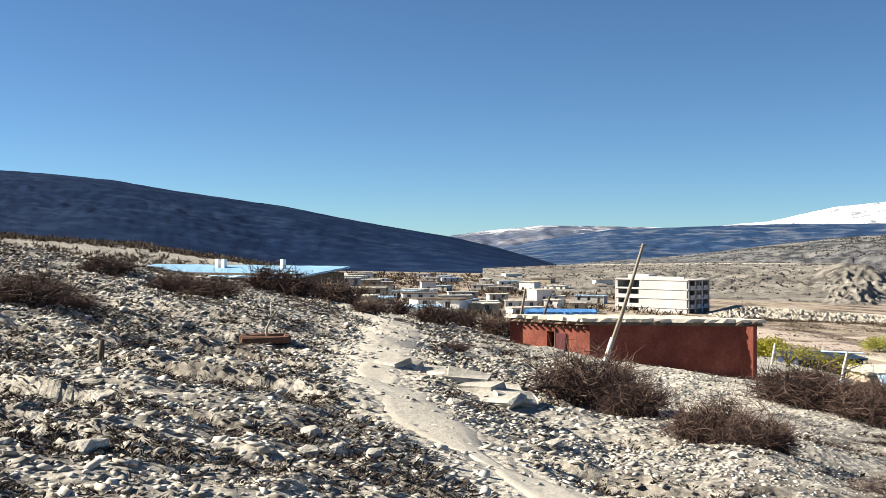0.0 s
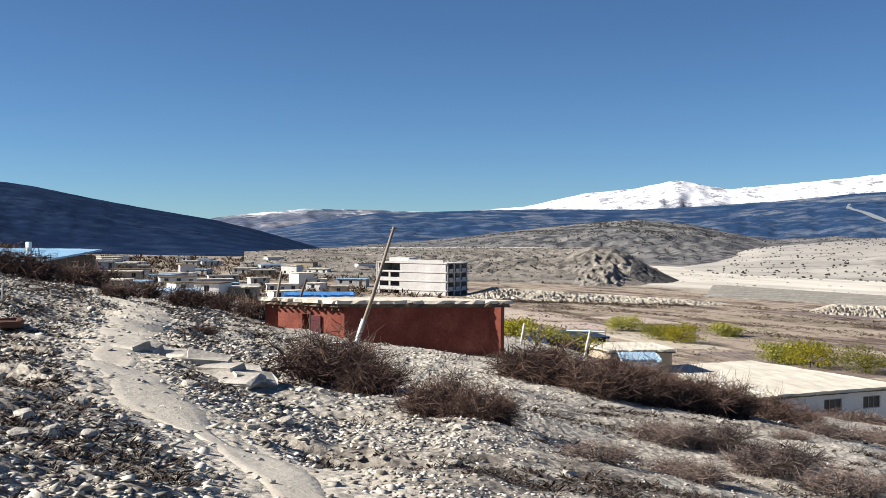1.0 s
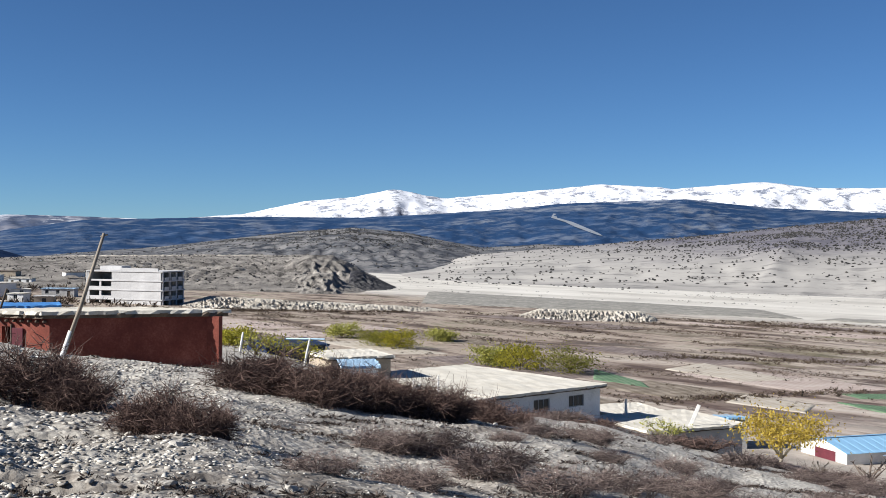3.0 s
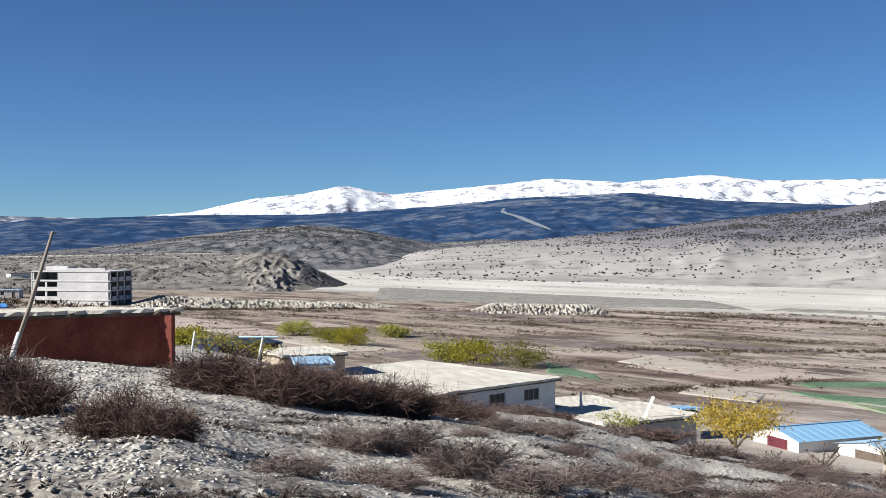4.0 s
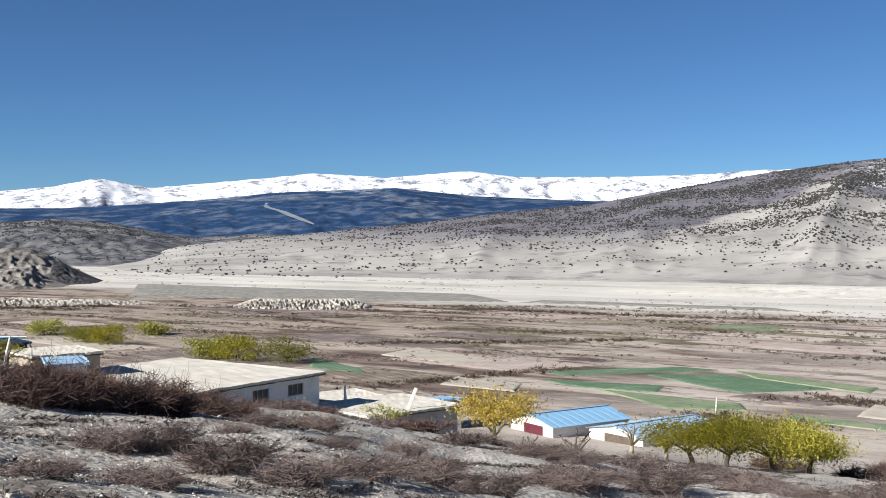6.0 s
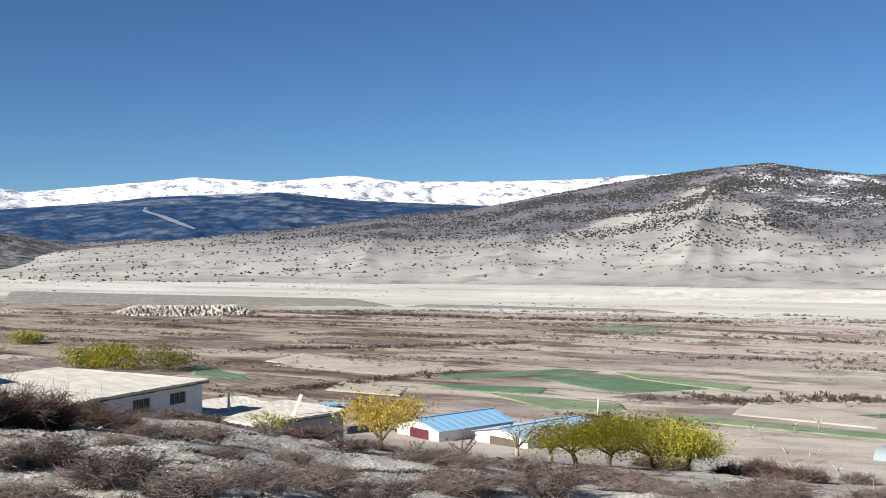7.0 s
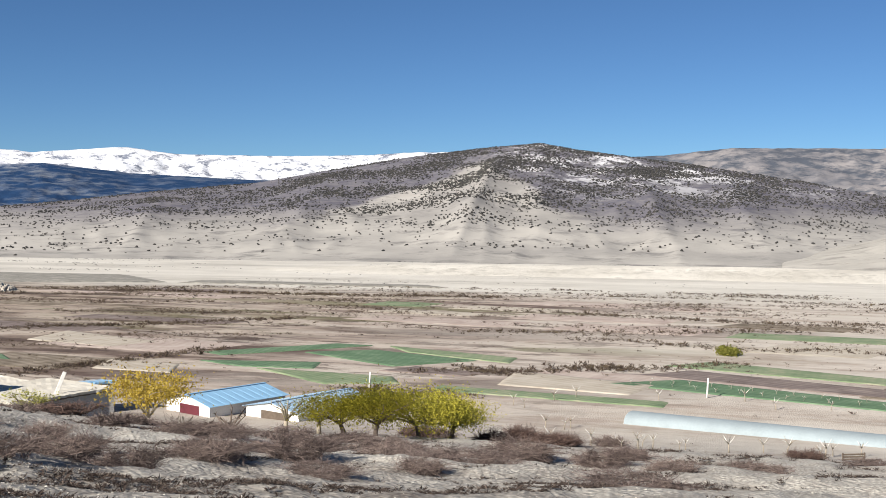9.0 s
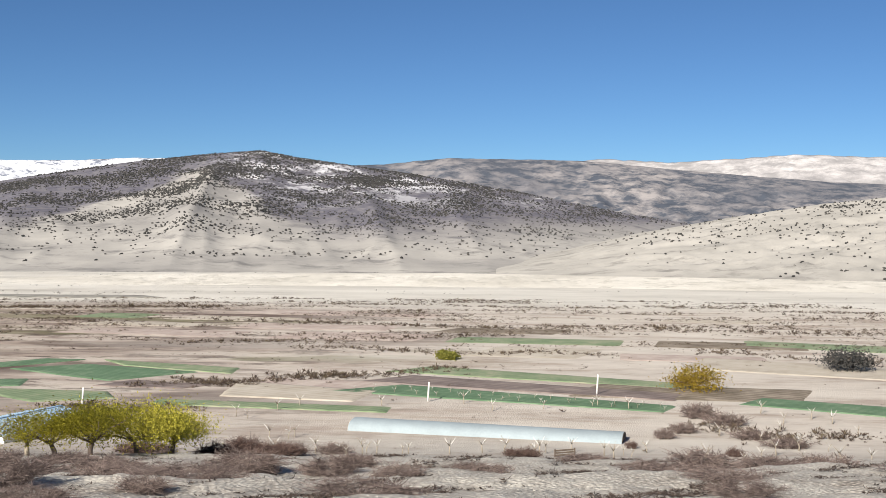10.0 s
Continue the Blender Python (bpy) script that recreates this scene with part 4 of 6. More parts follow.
def tuft(blades=20):
    """A dome of flat pointed blades, one metre in radius."""
    rnd = np.random.RandomState(2)
    v, f = [], []
    for k in range(blades):
        t, e = rnd.uniform(0, 6.28), rnd.uniform(0.0, 1.0)
        d = np.array([math.cos(t) * math.cos(e), math.sin(t) * math.cos(e), math.sin(e)])
        w = np.cross(d, rnd.normal(0, 1, 3))
        w = w / np.linalg.norm(w) * rnd.uniform(0.035, 0.10)
        o = d * rnd.uniform(0.05, 0.35) - np.array([0, 0, 0.25])
        tip = d * rnd.uniform(0.5, 1.0)
        m = (o + tip) / 2
        f += [[len(v), len(v) + 1, len(v) + 3], [len(v) + 1, len(v) + 2, len(v) + 3]]
        v += [o, m + w, tip, m - w]
    return np.array(v), np.array(f)


def scatter(name, x, y, z, size, flat, seed, sub=1, rough=0.3, smooth=False, lean=0.3):
    """Many small lumps, joined into one mesh; size and flat are arrays."""
    rnd = np.random.RandomState(seed)
    v, f = ico(sub) if sub > 0 else tuft(20 + sub)
    n, k = len(x), len(v)
    P = v[None] * (1 + rnd.uniform(-rough, rough, (n, k, 1)))
    P = P * np.stack([np.ones(n), rnd.uniform(0.55, 1, n), flat], -1)[:, None]
    tilt = rnd.uniform(-lean, lean, n)[:, None]
    ct, st = np.cos(tilt), np.sin(tilt)
    P = np.stack([P[..., 0] * ct - P[..., 2] * st, P[..., 1], P[..., 0] * st + P[..., 2] * ct], -1)
    a = rnd.uniform(0, 6.28, n)[:, None]
    ca, sa = np.cos(a), np.sin(a)
    P = np.stack([P[..., 0] * ca - P[..., 1] * sa, P[..., 0] * sa + P[..., 1] * ca, P[..., 2]], -1)
    P = P * np.asarray(size)[:, None, None] + np.stack([x, y, z], -1)[:, None]
    F = (f[None] + (np.arange(n) * k)[:, None, None]).reshape(-1, 3)
    me = bpy.data.meshes.new(name)
    me.vertices.add(n * k)
    me.vertices.foreach_set("co", P.ravel())
    me.loops.add(F.size)
    me.loops.foreach_set("vertex_index", F.ravel().astype(np.int32))
    me.polygons.add(len(F))
    me.polygons.foreach_set("loop_start", np.arange(0, F.size, 3, dtype=np.int32))
    me.update(calc_edges=True)
    if smooth:
        me.polygons.foreach_set("use_smooth", [True] * len(F))
    return me


def stony_field():
    rnd = np.random.RandomState(8)
    n = 210000
    az = rnd.uniform(-27, 100, n)
    r = 5 + (80 - 5) * rnd.uniform(0, 1, n) ** 1.45
    x, y = r * np.sin(np.radians(az)), r * np.cos(np.radians(az))
    # stones lie in bands along the slope, thinner over the pale soil to the east
    band = waves(x * 0.8 + y * 0.25, (y * 0.8 - x * 0.25) * 3.0, 16, 21)
    dens = 0.62 + 0.55 * band
    dens = (dens * (1 - 0.35 * sstep(10, 34, az)) + 0.05) * (1 - 0.9 * sstep(36, 50, az)) * (1 - 0.85 * sstep(40, 46, r) * sstep(0, 3, az))
    keep = (rnd.uniform(0, 1, n) < dens) & ((off_path(x, y) > 0.30 + 0.5 * rnd.uniform(0, 1, n) ** 2 + 0.012 * r) | (rnd.uniform(0, 1, n) < 0.10))
    x, y, r, az = x[keep], y[keep], r[keep], az[keep]
    extra = 5000  # and all round the standpoint
    a2, r2 = rnd.uniform(-180, 180, extra), 1.2 + 7 * rnd.uniform(0, 1, extra) ** 0.7
    x, y = np.concatenate([x, r2 * np.sin(np.radians(a2))]), np.concatenate([y, r2 * np.cos(np.radians(a2))])
    r, az = np.concatenate([r, r2]), np.concatenate([az, a2])
    size = (0.013 + 0.022 * rnd.pareto(2.4, len(x)).clip(0, 2.2) + 0.0016 * r) * (1 - 0.58 * sstep(4, 24, az))
    flat = rnd.uniform(0.12, 0.38, len(x))
    ob = new("stones", scatter("stones", x, y, land(x, y) + size * flat * 0.35, size, flat, 9, rough=0.55, lean=0.45))
    ob.data.materials.append(M_STONES)
    tagged(ob, "countless pale broken stones over dry brown earth", "stones", kind="stuff")


stony_field()


def shadow_bands():
    """Low dark tufts and earth ridges in place of shadow bands along the slope."""
    rnd = np.random.RandomState(18)
    n = 150000
    az = rnd.uniform(-27, 98, n)
    r = 6 + (72 - 6) * rnd.uniform(0, 1, n) ** 1.65
    x, y = r * np.sin(np.radians(az)), r * np.cos(np.radians(az))
    band = bands(x, y)
    keep = (band > -0.06 + 0.16 * rnd.normal(0, 1, n) + 0.6 * sstep(-2, 14, az) - 0.06 * sstep(30, 46, az)) & (off_path(x, y) > 0.75 + 0.01 * r)
    x, y, r = x[keep], y[keep], r[keep]
    size = rnd.uniform(0.03, 0.12, len(x)) + 0.0046 * r
    ob = new("cushion_plants", scatter("cushion_plants", x, y, land(x, y) + size * 0.15, size, rnd.uniform(0.25, 0.5, len(x)), 19, -6, 0.35))
    ob.data.materials.append(M_SHADETUFT)
    tagged(ob, "low dark brown tufts put in for shadow bands on the slope", "plants", kind="stuff")


shadow_bands()


def rock_shape(seed, flat):
    rnd = random.Random(seed)
    bm = bmesh.new()
    bmesh.ops.create_icosphere(bm, subdivisions=2, radius=0.5)
    off = Vector((rnd.uniform(0, 50), rnd.uniform(0, 50), rnd.uniform(0, 50)))
    for v in bm.verts:
        k = 1 + 0.55 * noise.noise(v.co * 2.3 + off) + 0.2 * noise.noise(v.co * 6 + off)
        v.co = Vector((v.co.x * k, v.co.y * k * 0.75, max(-0.28, min(0.30, v.co.z * k)) * flat))
    me = bpy.data.meshes.new("rock")
    bm.to_mesh(me)
    bm.free()
    me.materials.append(M_ROCK)
    return me


ROCKS = [rock_shape(k, f) for k, f in enumerate((0.7, 0.55, 0.9, 0.5, 0.8, 0.65))]


def loose_rocks():
    rnd = random.Random(12)
    made = 0
    while made < 150:
        az, r = rnd.uniform(-24, 30), 8 + 40 * rnd.random() ** 1.4
        x, y = polar(az, r)
        if off_path(np.array([x]), np.array([y]))[0] < 0.8 or (az > 12 and rnd.random() < 0.6):
            continue
        s = rnd.uniform(0.12, 0.30)
        ob = new("rock", ROCKS[made % 6])
        ob.matrix_basis = pose(x, y, height(x, y) + 0.05 * s, rnd.uniform(-12, 12), rnd.uniform(-12, 12), rnd.uniform(0, 360)) @ Matrix.Scale(s, 4)
        tagged(ob, "pale broken limestone rock lying on the slope", "rock", "loose rocks on the slope")
        made += 1


loose_rocks()


def slabs():
    rnd = random.Random(3)
    line = [(-2.6, 20.8), (-1.8, 21.0), (-0.9, 21.2), (0.0, 21.3), (0.9, 21.4), (1.7, 20.9), (2.3, 20.2), (2.9, 19.6), (3.5, 19.0), (1.2, 20.0), (2.0, 19.3), (2.6, 18.7), (0.2, 20.4)]
    for k, (az, r) in enumerate(line):
        x, y = polar(az, r)
        w, d, h = rnd.uniform(0.45, 0.95), rnd.uniform(0.35, 0.6), rnd.uniform(0.12, 0.24)
        bm = box(w, d, h, 0, 0, 0, bevel=0.04, jitter=0.045)
        ob = part("stone_slab", bm, M_ROCK)
        ob.matrix_basis = pose(x, y, height(x, y) - 0.02, rnd.uniform(2, 14), rnd.uniform(-10, 10), rnd.uniform(-40, 10))
        tagged(ob, "flat pale stone slab tilted beside the path", "stone", "slabs beside the path")


slabs()


# ---- dry thorn bushes ----
def bush_mesh(seed, mat, stems=44, twigs=13, wide=1.0, tall=0.55, thick=1.0):
    """A dome of crooked stems that fork into fine twigs; one metre in radius."""
    rnd = random.Random(seed)
    verts, faces = [], []

    def stick(a, b, ra, rb):
        ra, rb = ra * thick, rb * thick
        d = (b - a).normalized()
        u = d.orthogonal().normalized()
        w = d.cross(u)
        o = len(verts)
        for p, r in ((a, ra), (b, rb)):
            for i in range(3):
                t = 2.094 * i
                verts.append(p + (u * math.cos(t) + w * math.sin(t)) * r)
        for i in range(3):
            j = (i + 1) % 3
            faces.append((o + i, o + j, o + 3 + j, o + 3 + i))

    for _ in range(stems):
        t, rr = rnd.uniform(0, 6.283), math.sqrt(rnd.random())
        base = Vector((math.cos(t) * rr * 0.45, math.sin(t) * rr * 0.45, -0.08))
        lean = rnd.uniform(0.25, 1.0)
        lump = 0.75 + 0.4 * noise.noise(Vector((math.cos(t) * 1.5, math.sin(t) * 1.5, seed * 3.1)))
        tip = Vector((math.cos(t) * lean * wide * lump, math.sin(t) * lean * wide * lump, tall * rnd.uniform(0.55, 1.05) * (1.15 - 0.55 * lean ** 2) * lump))
        mid = base.lerp(tip, 0.5) + Vector((rnd.uniform(-.08, .08), rnd.uniform(-.08, .08), 0.10))
        stick(base, mid, 0.014, 0.010)
        stick(mid, tip, 0.010, 0.005)
        for k in range(twigs):
            a = base.lerp(mid, rnd.uniform(0.3, 1)) if k % 3 == 0 else mid.lerp(tip, rnd.random())
            out = Vector((rnd.gauss(0, 1), rnd.gauss(0, 1), rnd.gauss(0.15, 0.6))).normalized()
            ln = rnd.uniform(0.10, 0.30)
            b = a + out * ln
            b.z = max(b.z, 0.0)
            stick(a, b, 0.006, 0.0035)
            if k % 2:
                continue
            c = b + (out + Vector((rnd.gauss(0, .7), rnd.gauss(0, .7), rnd.gauss(0.2, .6)))).normalized() * ln * 0.6
            stick(b, c, 0.004, 0.002)
    me = mesh_of("bush", verts, faces)
    me.materials.append(mat)
    return me


BUSHES = [bush_mesh(k, M_TWIGS, 90, 22, thick=0.72) for k in range(3)] + [bush_mesh(7 + k, M_TWIGS_RED, 80, 20, 1.0, 0.5, 0.75) for k in range(2)]
FAR = [bush_mesh(50 + k, M_TWIGS if k < 2 else M_TWIGS_RED, 60, 14, 1.0, 0.55, 1.3) for k in range(4)]
SPARSE = [bush_mesh(30 + k, M_TWIGS_RED, 56, 16, 1.0, 0.42, 0.75) for k in range(2)]


def bush(az, r, width, tall, variant, label, group="dry bushes on the hillside", stretch=1.0):
    x, y = polar(az, r)
    ob = new("bush", FAR[variant % 2 if variant < 3 else 2 + variant % 2] if r > 42 else (BUSHES + SPARSE)[variant % 7])
    k = width / 2 * 1.15
    ob.matrix_basis = pose(x, y, height(x, y) - 0.02, 0, 0, -az) @ Matrix.Diagonal((k, k * 0.75 * stretch, tall / 0.58, 1)) @ pose(0, 0, 0, 0, 0, (variant * 77) % 360)
    return tagged(ob, label, "bush", group)


DRY = "leafless dry brown thorn bush on stony ground"
REDDISH = "leafless reddish-brown thorn bush on pale soil"
for k, (az, r, w, h) in enumerate((
        (7.6, 21.5, 2.9, 1.05), (9.4, 20.5, 1.8, 0.8), (13.2, 16.8, 1.9, 0.7), (15.6, 16.2, 1.6, 0.6), (17.5, 32, 4.2, 1.2), (20.5, 31, 3.2, 1.1),
        (23.0, 32, 3.6, 1.15), (25.2, 33, 3.2, 1.2), (27.0, 34, 2.6, 1.0), (2.7, 63, 3.2, 1.2), (-0.5, 58, 3.0, 1.1), (-2.6, 62, 3.6, 1.3),
        (-5.4, 60, 4.0, 1.4), (-8.6, 62, 4.2, 1.5), (-11.6, 40, 3.4, 0.9), (-13.2, 41, 2.6, 0.9), (-16.6, 50, 3.0, 1.0), (-20.2, 24, 2.8, 0.7), (-18.2, 25, 1.8, 0.55),
        (0.6, 35.5, 1.2, 0.3), (-7.4, 61, 3.0, 1.2), (-3.9, 55, 2.2, 0.9), (1.0, 66, 2.5, 1.0), (28.4, 37, 3.2, 0.95), (30.0, 39, 3.0, 0.9), (26.4, 38, 2.6, 0.8))):
    bush(az, r, w, h, k % 3, DRY)
for k, (az, r, w, h) in enumerate((
        (24.4, 20, 2.0, 0.75), (26.6, 20.5, 2.2, 0.8), (21.5, 13.8, 1.7, 0.45), (31.4, 33, 3.0, 0.9), (34.0, 36, 3.0, 0.9), (29.6, 18.0, 2.6, 0.75), (33.0, 17.2, 2.4, 0.75),
        (36.0, 19, 2.6, 0.8), (39.0, 20.5, 2.8, 0.85), (42.2, 22.5, 2.6, 0.8), (38.2, 33, 2.6, 0.8), (44.5, 40, 4.2, 1.1), (47.0, 42, 3.0, 0.9), (41.0, 50, 4.0, 1.2), (36.6, 48, 3.4, 1.1),
        (32.4, 55, 4.0, 1.2), (46.0, 27, 3.0, 0.8), (50.5, 30, 3.4, 0.9), (55, 36, 3.8, 1.0), (58, 40, 4.4, 1.1), (62, 42, 4.6, 1.1), (66, 40, 4.0, 1.0), (69.5, 38, 3.4, 0.9),
        (73, 44, 3.0, 0.8), (84.5, 58, 6.0, 1.2), (87.5, 60, 6.5, 1.3), (90.5, 62, 5.0, 1.2), (60.5, 33, 3.0, 0.8), (57, 29, 2.4, 0.7), (82, 50, 3.5, 0.7), (30, 27, 1.6, 0.5), (53, 47, 3.5, 0.8),
        (26, 15, 1.8, 0.5), (40, 27, 2, .6), (48.5, 36, 2.4, .7), (35, 26, 1.8, .6))):
    bush(az, r, w * 0.85, h * 0.68, 3 + k % 4, REDDISH)
# low wide mats of twigs on the lower slope
rnd = random.Random(64)
for k in range(34):
    az, r = rnd.uniform(40, 97), rnd.uniform(26, 66)
    if 49 < az < 60:
        r = 26 + (r - 26) * 0.5
    bush(az, r, rnd.uniform(2.2, 5.0), rnd.uniform(0.25, 0.5), 3 + k % 4, "low mat of leafless purplish-brown twigs", "twig mats on the lower slope")
# reddish thickets beyond the tunnel
for k, (az, r, w, h) in enumerate(((84.2, 120, 5.5, 1.6), (85.6, 116, 6.0, 1.5), (83.5, 110, 4.0, 1.0), (86.8, 108, 5.0, 1.2), (82.6, 106, 3.0, 1.0), (88.5, 104, 6.0, 1.0), (61.5, 96, 5.0, 1.2), (63.5, 93, 4.5, 1.0), (66, 92, 4.5, 0.9))):
    bush(az, r, w, h, 3 + k % 2, "reddish-brown leafless thicket among pale fields", "thickets among the fields")
# thickets under and beside the yellow trees and houses
for k in range(34):
    rnd = random.Random(100 + k)
    az, r = ((rnd.uniform(55, 64), rnd.uniform(84, 96)) if k < 12 else (rnd.uniform(30, 47), rnd.uniform(50, 72)) if k < 24 else (rnd.uniform(17, 29), rnd.uniform(66, 80)))
    bush(az, r, rnd.uniform(2.5, 4.8), rnd.uniform(0.35, 0.65) if 12 <= k < 24 else rnd.uniform(0.7, 1.2), k % 5, "dense leafless brown thicket", "thickets by the houses")


# ---- trees ----
def limbs_for(rnd, tall, spread, trunk_h, n):
    runs, tips = [], []
    lean = Vector((rnd.uniform(-.3, .3), rnd.uniform(-.3, .3), 0))
    fork = Vector((lean.x * trunk_h, lean.y * trunk_h, trunk_h))
    runs.append(([Vector((0, 0, -0.15)), fork * 0.5 + Vector((rnd.uniform(-.1, .1), 0, 0)), fork], [0.20, 0.16, 0.13]))
    for k in range(n):
        t = 6.283 * (k + rnd.uniform(-.3, .3)) / n
        end = fork + Vector((math.cos(t) * spread * rnd.uniform(.45, .95), math.sin(t) * spread * rnd.uniform(.45, .95), (tall - trunk_h) * rnd.uniform(.35, .80)))
        mid = fork.lerp(end, 0.45) + Vector((rnd.uniform(-.15, .15), rnd.uniform(-.15, .15), 0.22))
        runs.append(([fork, mid, end], [0.085, 0.06, 0.03]))
        tips += [mid.lerp(end, .5), end]
        for _ in range(4):
            a = mid.lerp(end, rnd.random())
            b = a + Vector((rnd.gauss(0, .45), rnd.gauss(0, .45), rnd.uniform(.1, .6))) * spread * 0.35
            runs.append(([a, a.lerp(b, .5) + Vector((0, 0, .06)), b], [0.03, 0.02, 0.01]))
            tips.append(b)
    return runs, tips


def leaf_cloud(rnd, tips, count, reach, leaf):
    verts, faces = [], []
    for _ in range(count):
        c = rnd.choice(tips)
        d = Vector((rnd.gauss(0, 1), rnd.gauss(0, 1), rnd.gauss(0, 0.45)))
        p = c + d * reach * rnd.uniform(.2, 1)
        u = Vector((rnd.gauss(0, 1), rnd.gauss(0, 1), rnd.gauss(0, 1))).normalized()
        w = u.orthogonal().normalized()
        s = leaf * rnd.uniform(.6, 1.4)
        o = len(verts)
        verts += [p - u * s, p + w * s * .45, p + u * s, p - w * s * .45]
        faces.append((o, o + 1, o + 2, o + 3))
    return mesh_of("crown", verts, faces)


def tree(label, az, r, tall, spread, seed, leaves, count=2600, bark=None, leaf=0.13, trunk=0.32, group="yellow trees by the houses", name="tree", skirt=0):
    rnd = random.Random(seed)
    ob = thing(name, label, "tree", spot(az, r, turn=rnd.uniform(0, 360)), group)
    runs, tips = limbs_for(rnd, tall, spread, tall * trunk, 7)
    part("trunk", tubes_mesh("trunk", runs[:1], 8), bark or M_BARK, ob)
    for k in range(7):
        part("limb", tubes_mesh("limb", runs[1 + 5 * k:6 + 5 * k], 5), bark or M_BARK, ob)
    for k in range(skirt):  # leafy shoots that hang down to the ground
        t, d = rnd.uniform(0, 6.283), spread * rnd.uniform(0.2, 0.9)
        tips.append(Vector((math.cos(t) * d, math.sin(t) * d, tall * rnd.uniform(0.15, 0.5))))
    if leaves:
        part("crown", leaf_cloud(rnd, tips, count, spread * 0.34, leaf), leaves, ob)
    return ob


YEL = "yellow-green autumn willow with a broad flat crown"
for k, (az, r, h, s) in enumerate(((52.6, 76, 3.5, 2.6), (54.2, 75, 3.7, 2.8), (56.4, 79, 3.9, 3.2), (58.0, 84, 3.2, 2.6))):
    tree(YEL, az, r, h * 0.80, s * 1.28, 40 + k, M_YELLOW, 9000, M_DARKBARK, 0.085, 0.30)
tree("golden autumn tree with pale bare lower limbs", 42.7, 82, 4.9, 3.2, 51, M_GOLD, 4600, M_BARK, 0.10, 0.32)
tree("small sparse yellow willow beside a hut", 37.2, 84, 2.8, 1.7, 55, M_OLIVE, 500, M_BARK, 0.10, 0.35)
for k, (az, r, h, s, mt) in enumerate(((30.0, 180, 4.6, 4.2, M_YELLOW), (32.5, 178, 4.2, 4.4, M_OLIVE), (28.6, 186, 3.6, 3.4, M_OLIVE), (23.9, 215, 4.0, 4.0, M_YELLOW), (22.8, 220, 3.2, 3.5, M_OLIVE),
                                      (18.2, 92, 2.2, 2.4, M_YELLOW), (16.9, 95, 2.0, 2.2, M_OLIVE), (19.4, 98, 2.0, 2.0, M_YELLOW), (21, 240, 3, 3.5, M_OLIVE), (26.0, 235, 2.6, 3, M_OLIVE), (15.8, 150, 2.2, 3.0, M_YELLOW),
                                      (84.0, 141, 2.8, 3.6, M_GOLD), (91.2, 172, 2.8, 4.0, M_JUNIPER), (71.6, 172, 1.2, 1.6, M_OLIVE))):
    tree("rounded yellow-green shrub tree among the fields", az, r, h, s, 60 + k, mt, 2600 if r > 120 else 450, M_DARKBARK, 0.19 if r > 120 else 0.11, 0.14, "shrub trees in the valley", skirt=34 if r > 120 else 12)
for k, (az, r, h, s) in enumerate(((46.9, 78, 2.9, 1.8), (49.6, 76, 3.0, 1.6), (51.3, 77, 2.4, 1.0), (41.0, 74, 1.5, 0.7), (44.6, 86, 2.0, 1.0))):
    tree("leafless pollarded tree with crooked limbs", az, r, h, s, 80 + k, None, 0, M_DARKBARK if k == 0 else M_BARK, group="bare trees by the houses")


def sapling(seed):
    """A short stem with forked branches, to be copied."""
    rnd = random.Random(seed)
    ob = thing("sapling", "small pale leafless sapling with forked twigs", "sapling", pose(0, 0, 0), "saplings in the valley")
    stem = [Vector((0, 0, -.1)), Vector((rnd.uniform(-.08, .08), 0, .35)), Vector((rnd.uniform(-.15, .15), 0, .7))]
    part("stem", tubes_mesh("stem", [(stem, [.06, .05, .04])], 5), M_BARK, ob)
    top = stem[-1]
    for k in range(5):
        t = 6.283 * k / 5 + rnd.random()
        end = top + Vector((math.cos(t) * .5, math.sin(t) * .5, rnd.uniform(.35, .8)))
        part("branch", tubes_mesh("branch", [([top, top + Vector((math.cos(t) * .25, math.sin(t) * .25, .3)), end], [.035, .025, .012])], 4), M_PAINTPOST if k % 2 else M_BARK, ob)
    return ob


SAPLINGS = [sapling(k) for k in range(3)]
rnd = random.Random(77)
for k in range(64):
    az, r = rnd.uniform(60, 95), rnd.uniform(84, 126)
    if 65 < az < 83 and 98 < r < 118:
        r = 92 + rnd.uniform(-3, 3)
    m = spot(az, r, turn=rnd.uniform(0, 360)) @ Matrix.Scale(rnd.uniform(0.6, 1.1), 4)
    if k < 3:
        SAPLINGS[k].matrix_basis = m
    else:
        copy_thing(SAPLINGS[k % 3], m.normalized()).scale = m.to_scale()


# ---- fields ----
def field_mesh(corners, lift=0.12, n=26):
    """A plot between four (azimuth, distance) corners, laid on the ground, with ragged edges."""
    P = [np.array(polar(a, r)) for a, r in corners]
    u = np.linspace(0, 1, n)
    U, V = np.meshgrid(u, u, indexing="ij")
    Q = [(P[0][i] * (1 - U) + P[1][i] * U) * (1 - V) + (P[3][i] * (1 - U) + P[2][i] * U) * V for i in (0, 1)]
    X, Y = Q
    edge = (np.minimum(np.minimum(U, 1 - U), np.minimum(V, 1 - V)) < 0.01)
    X = X + edge * 0.5 * waves(X, Y, 9, 31)
    Y = Y + edge * 0.5 * waves(X, Y, 9, 32)
    return grid_mesh("field", X, Y, land(X, Y) + lift - 0.4 * edge)


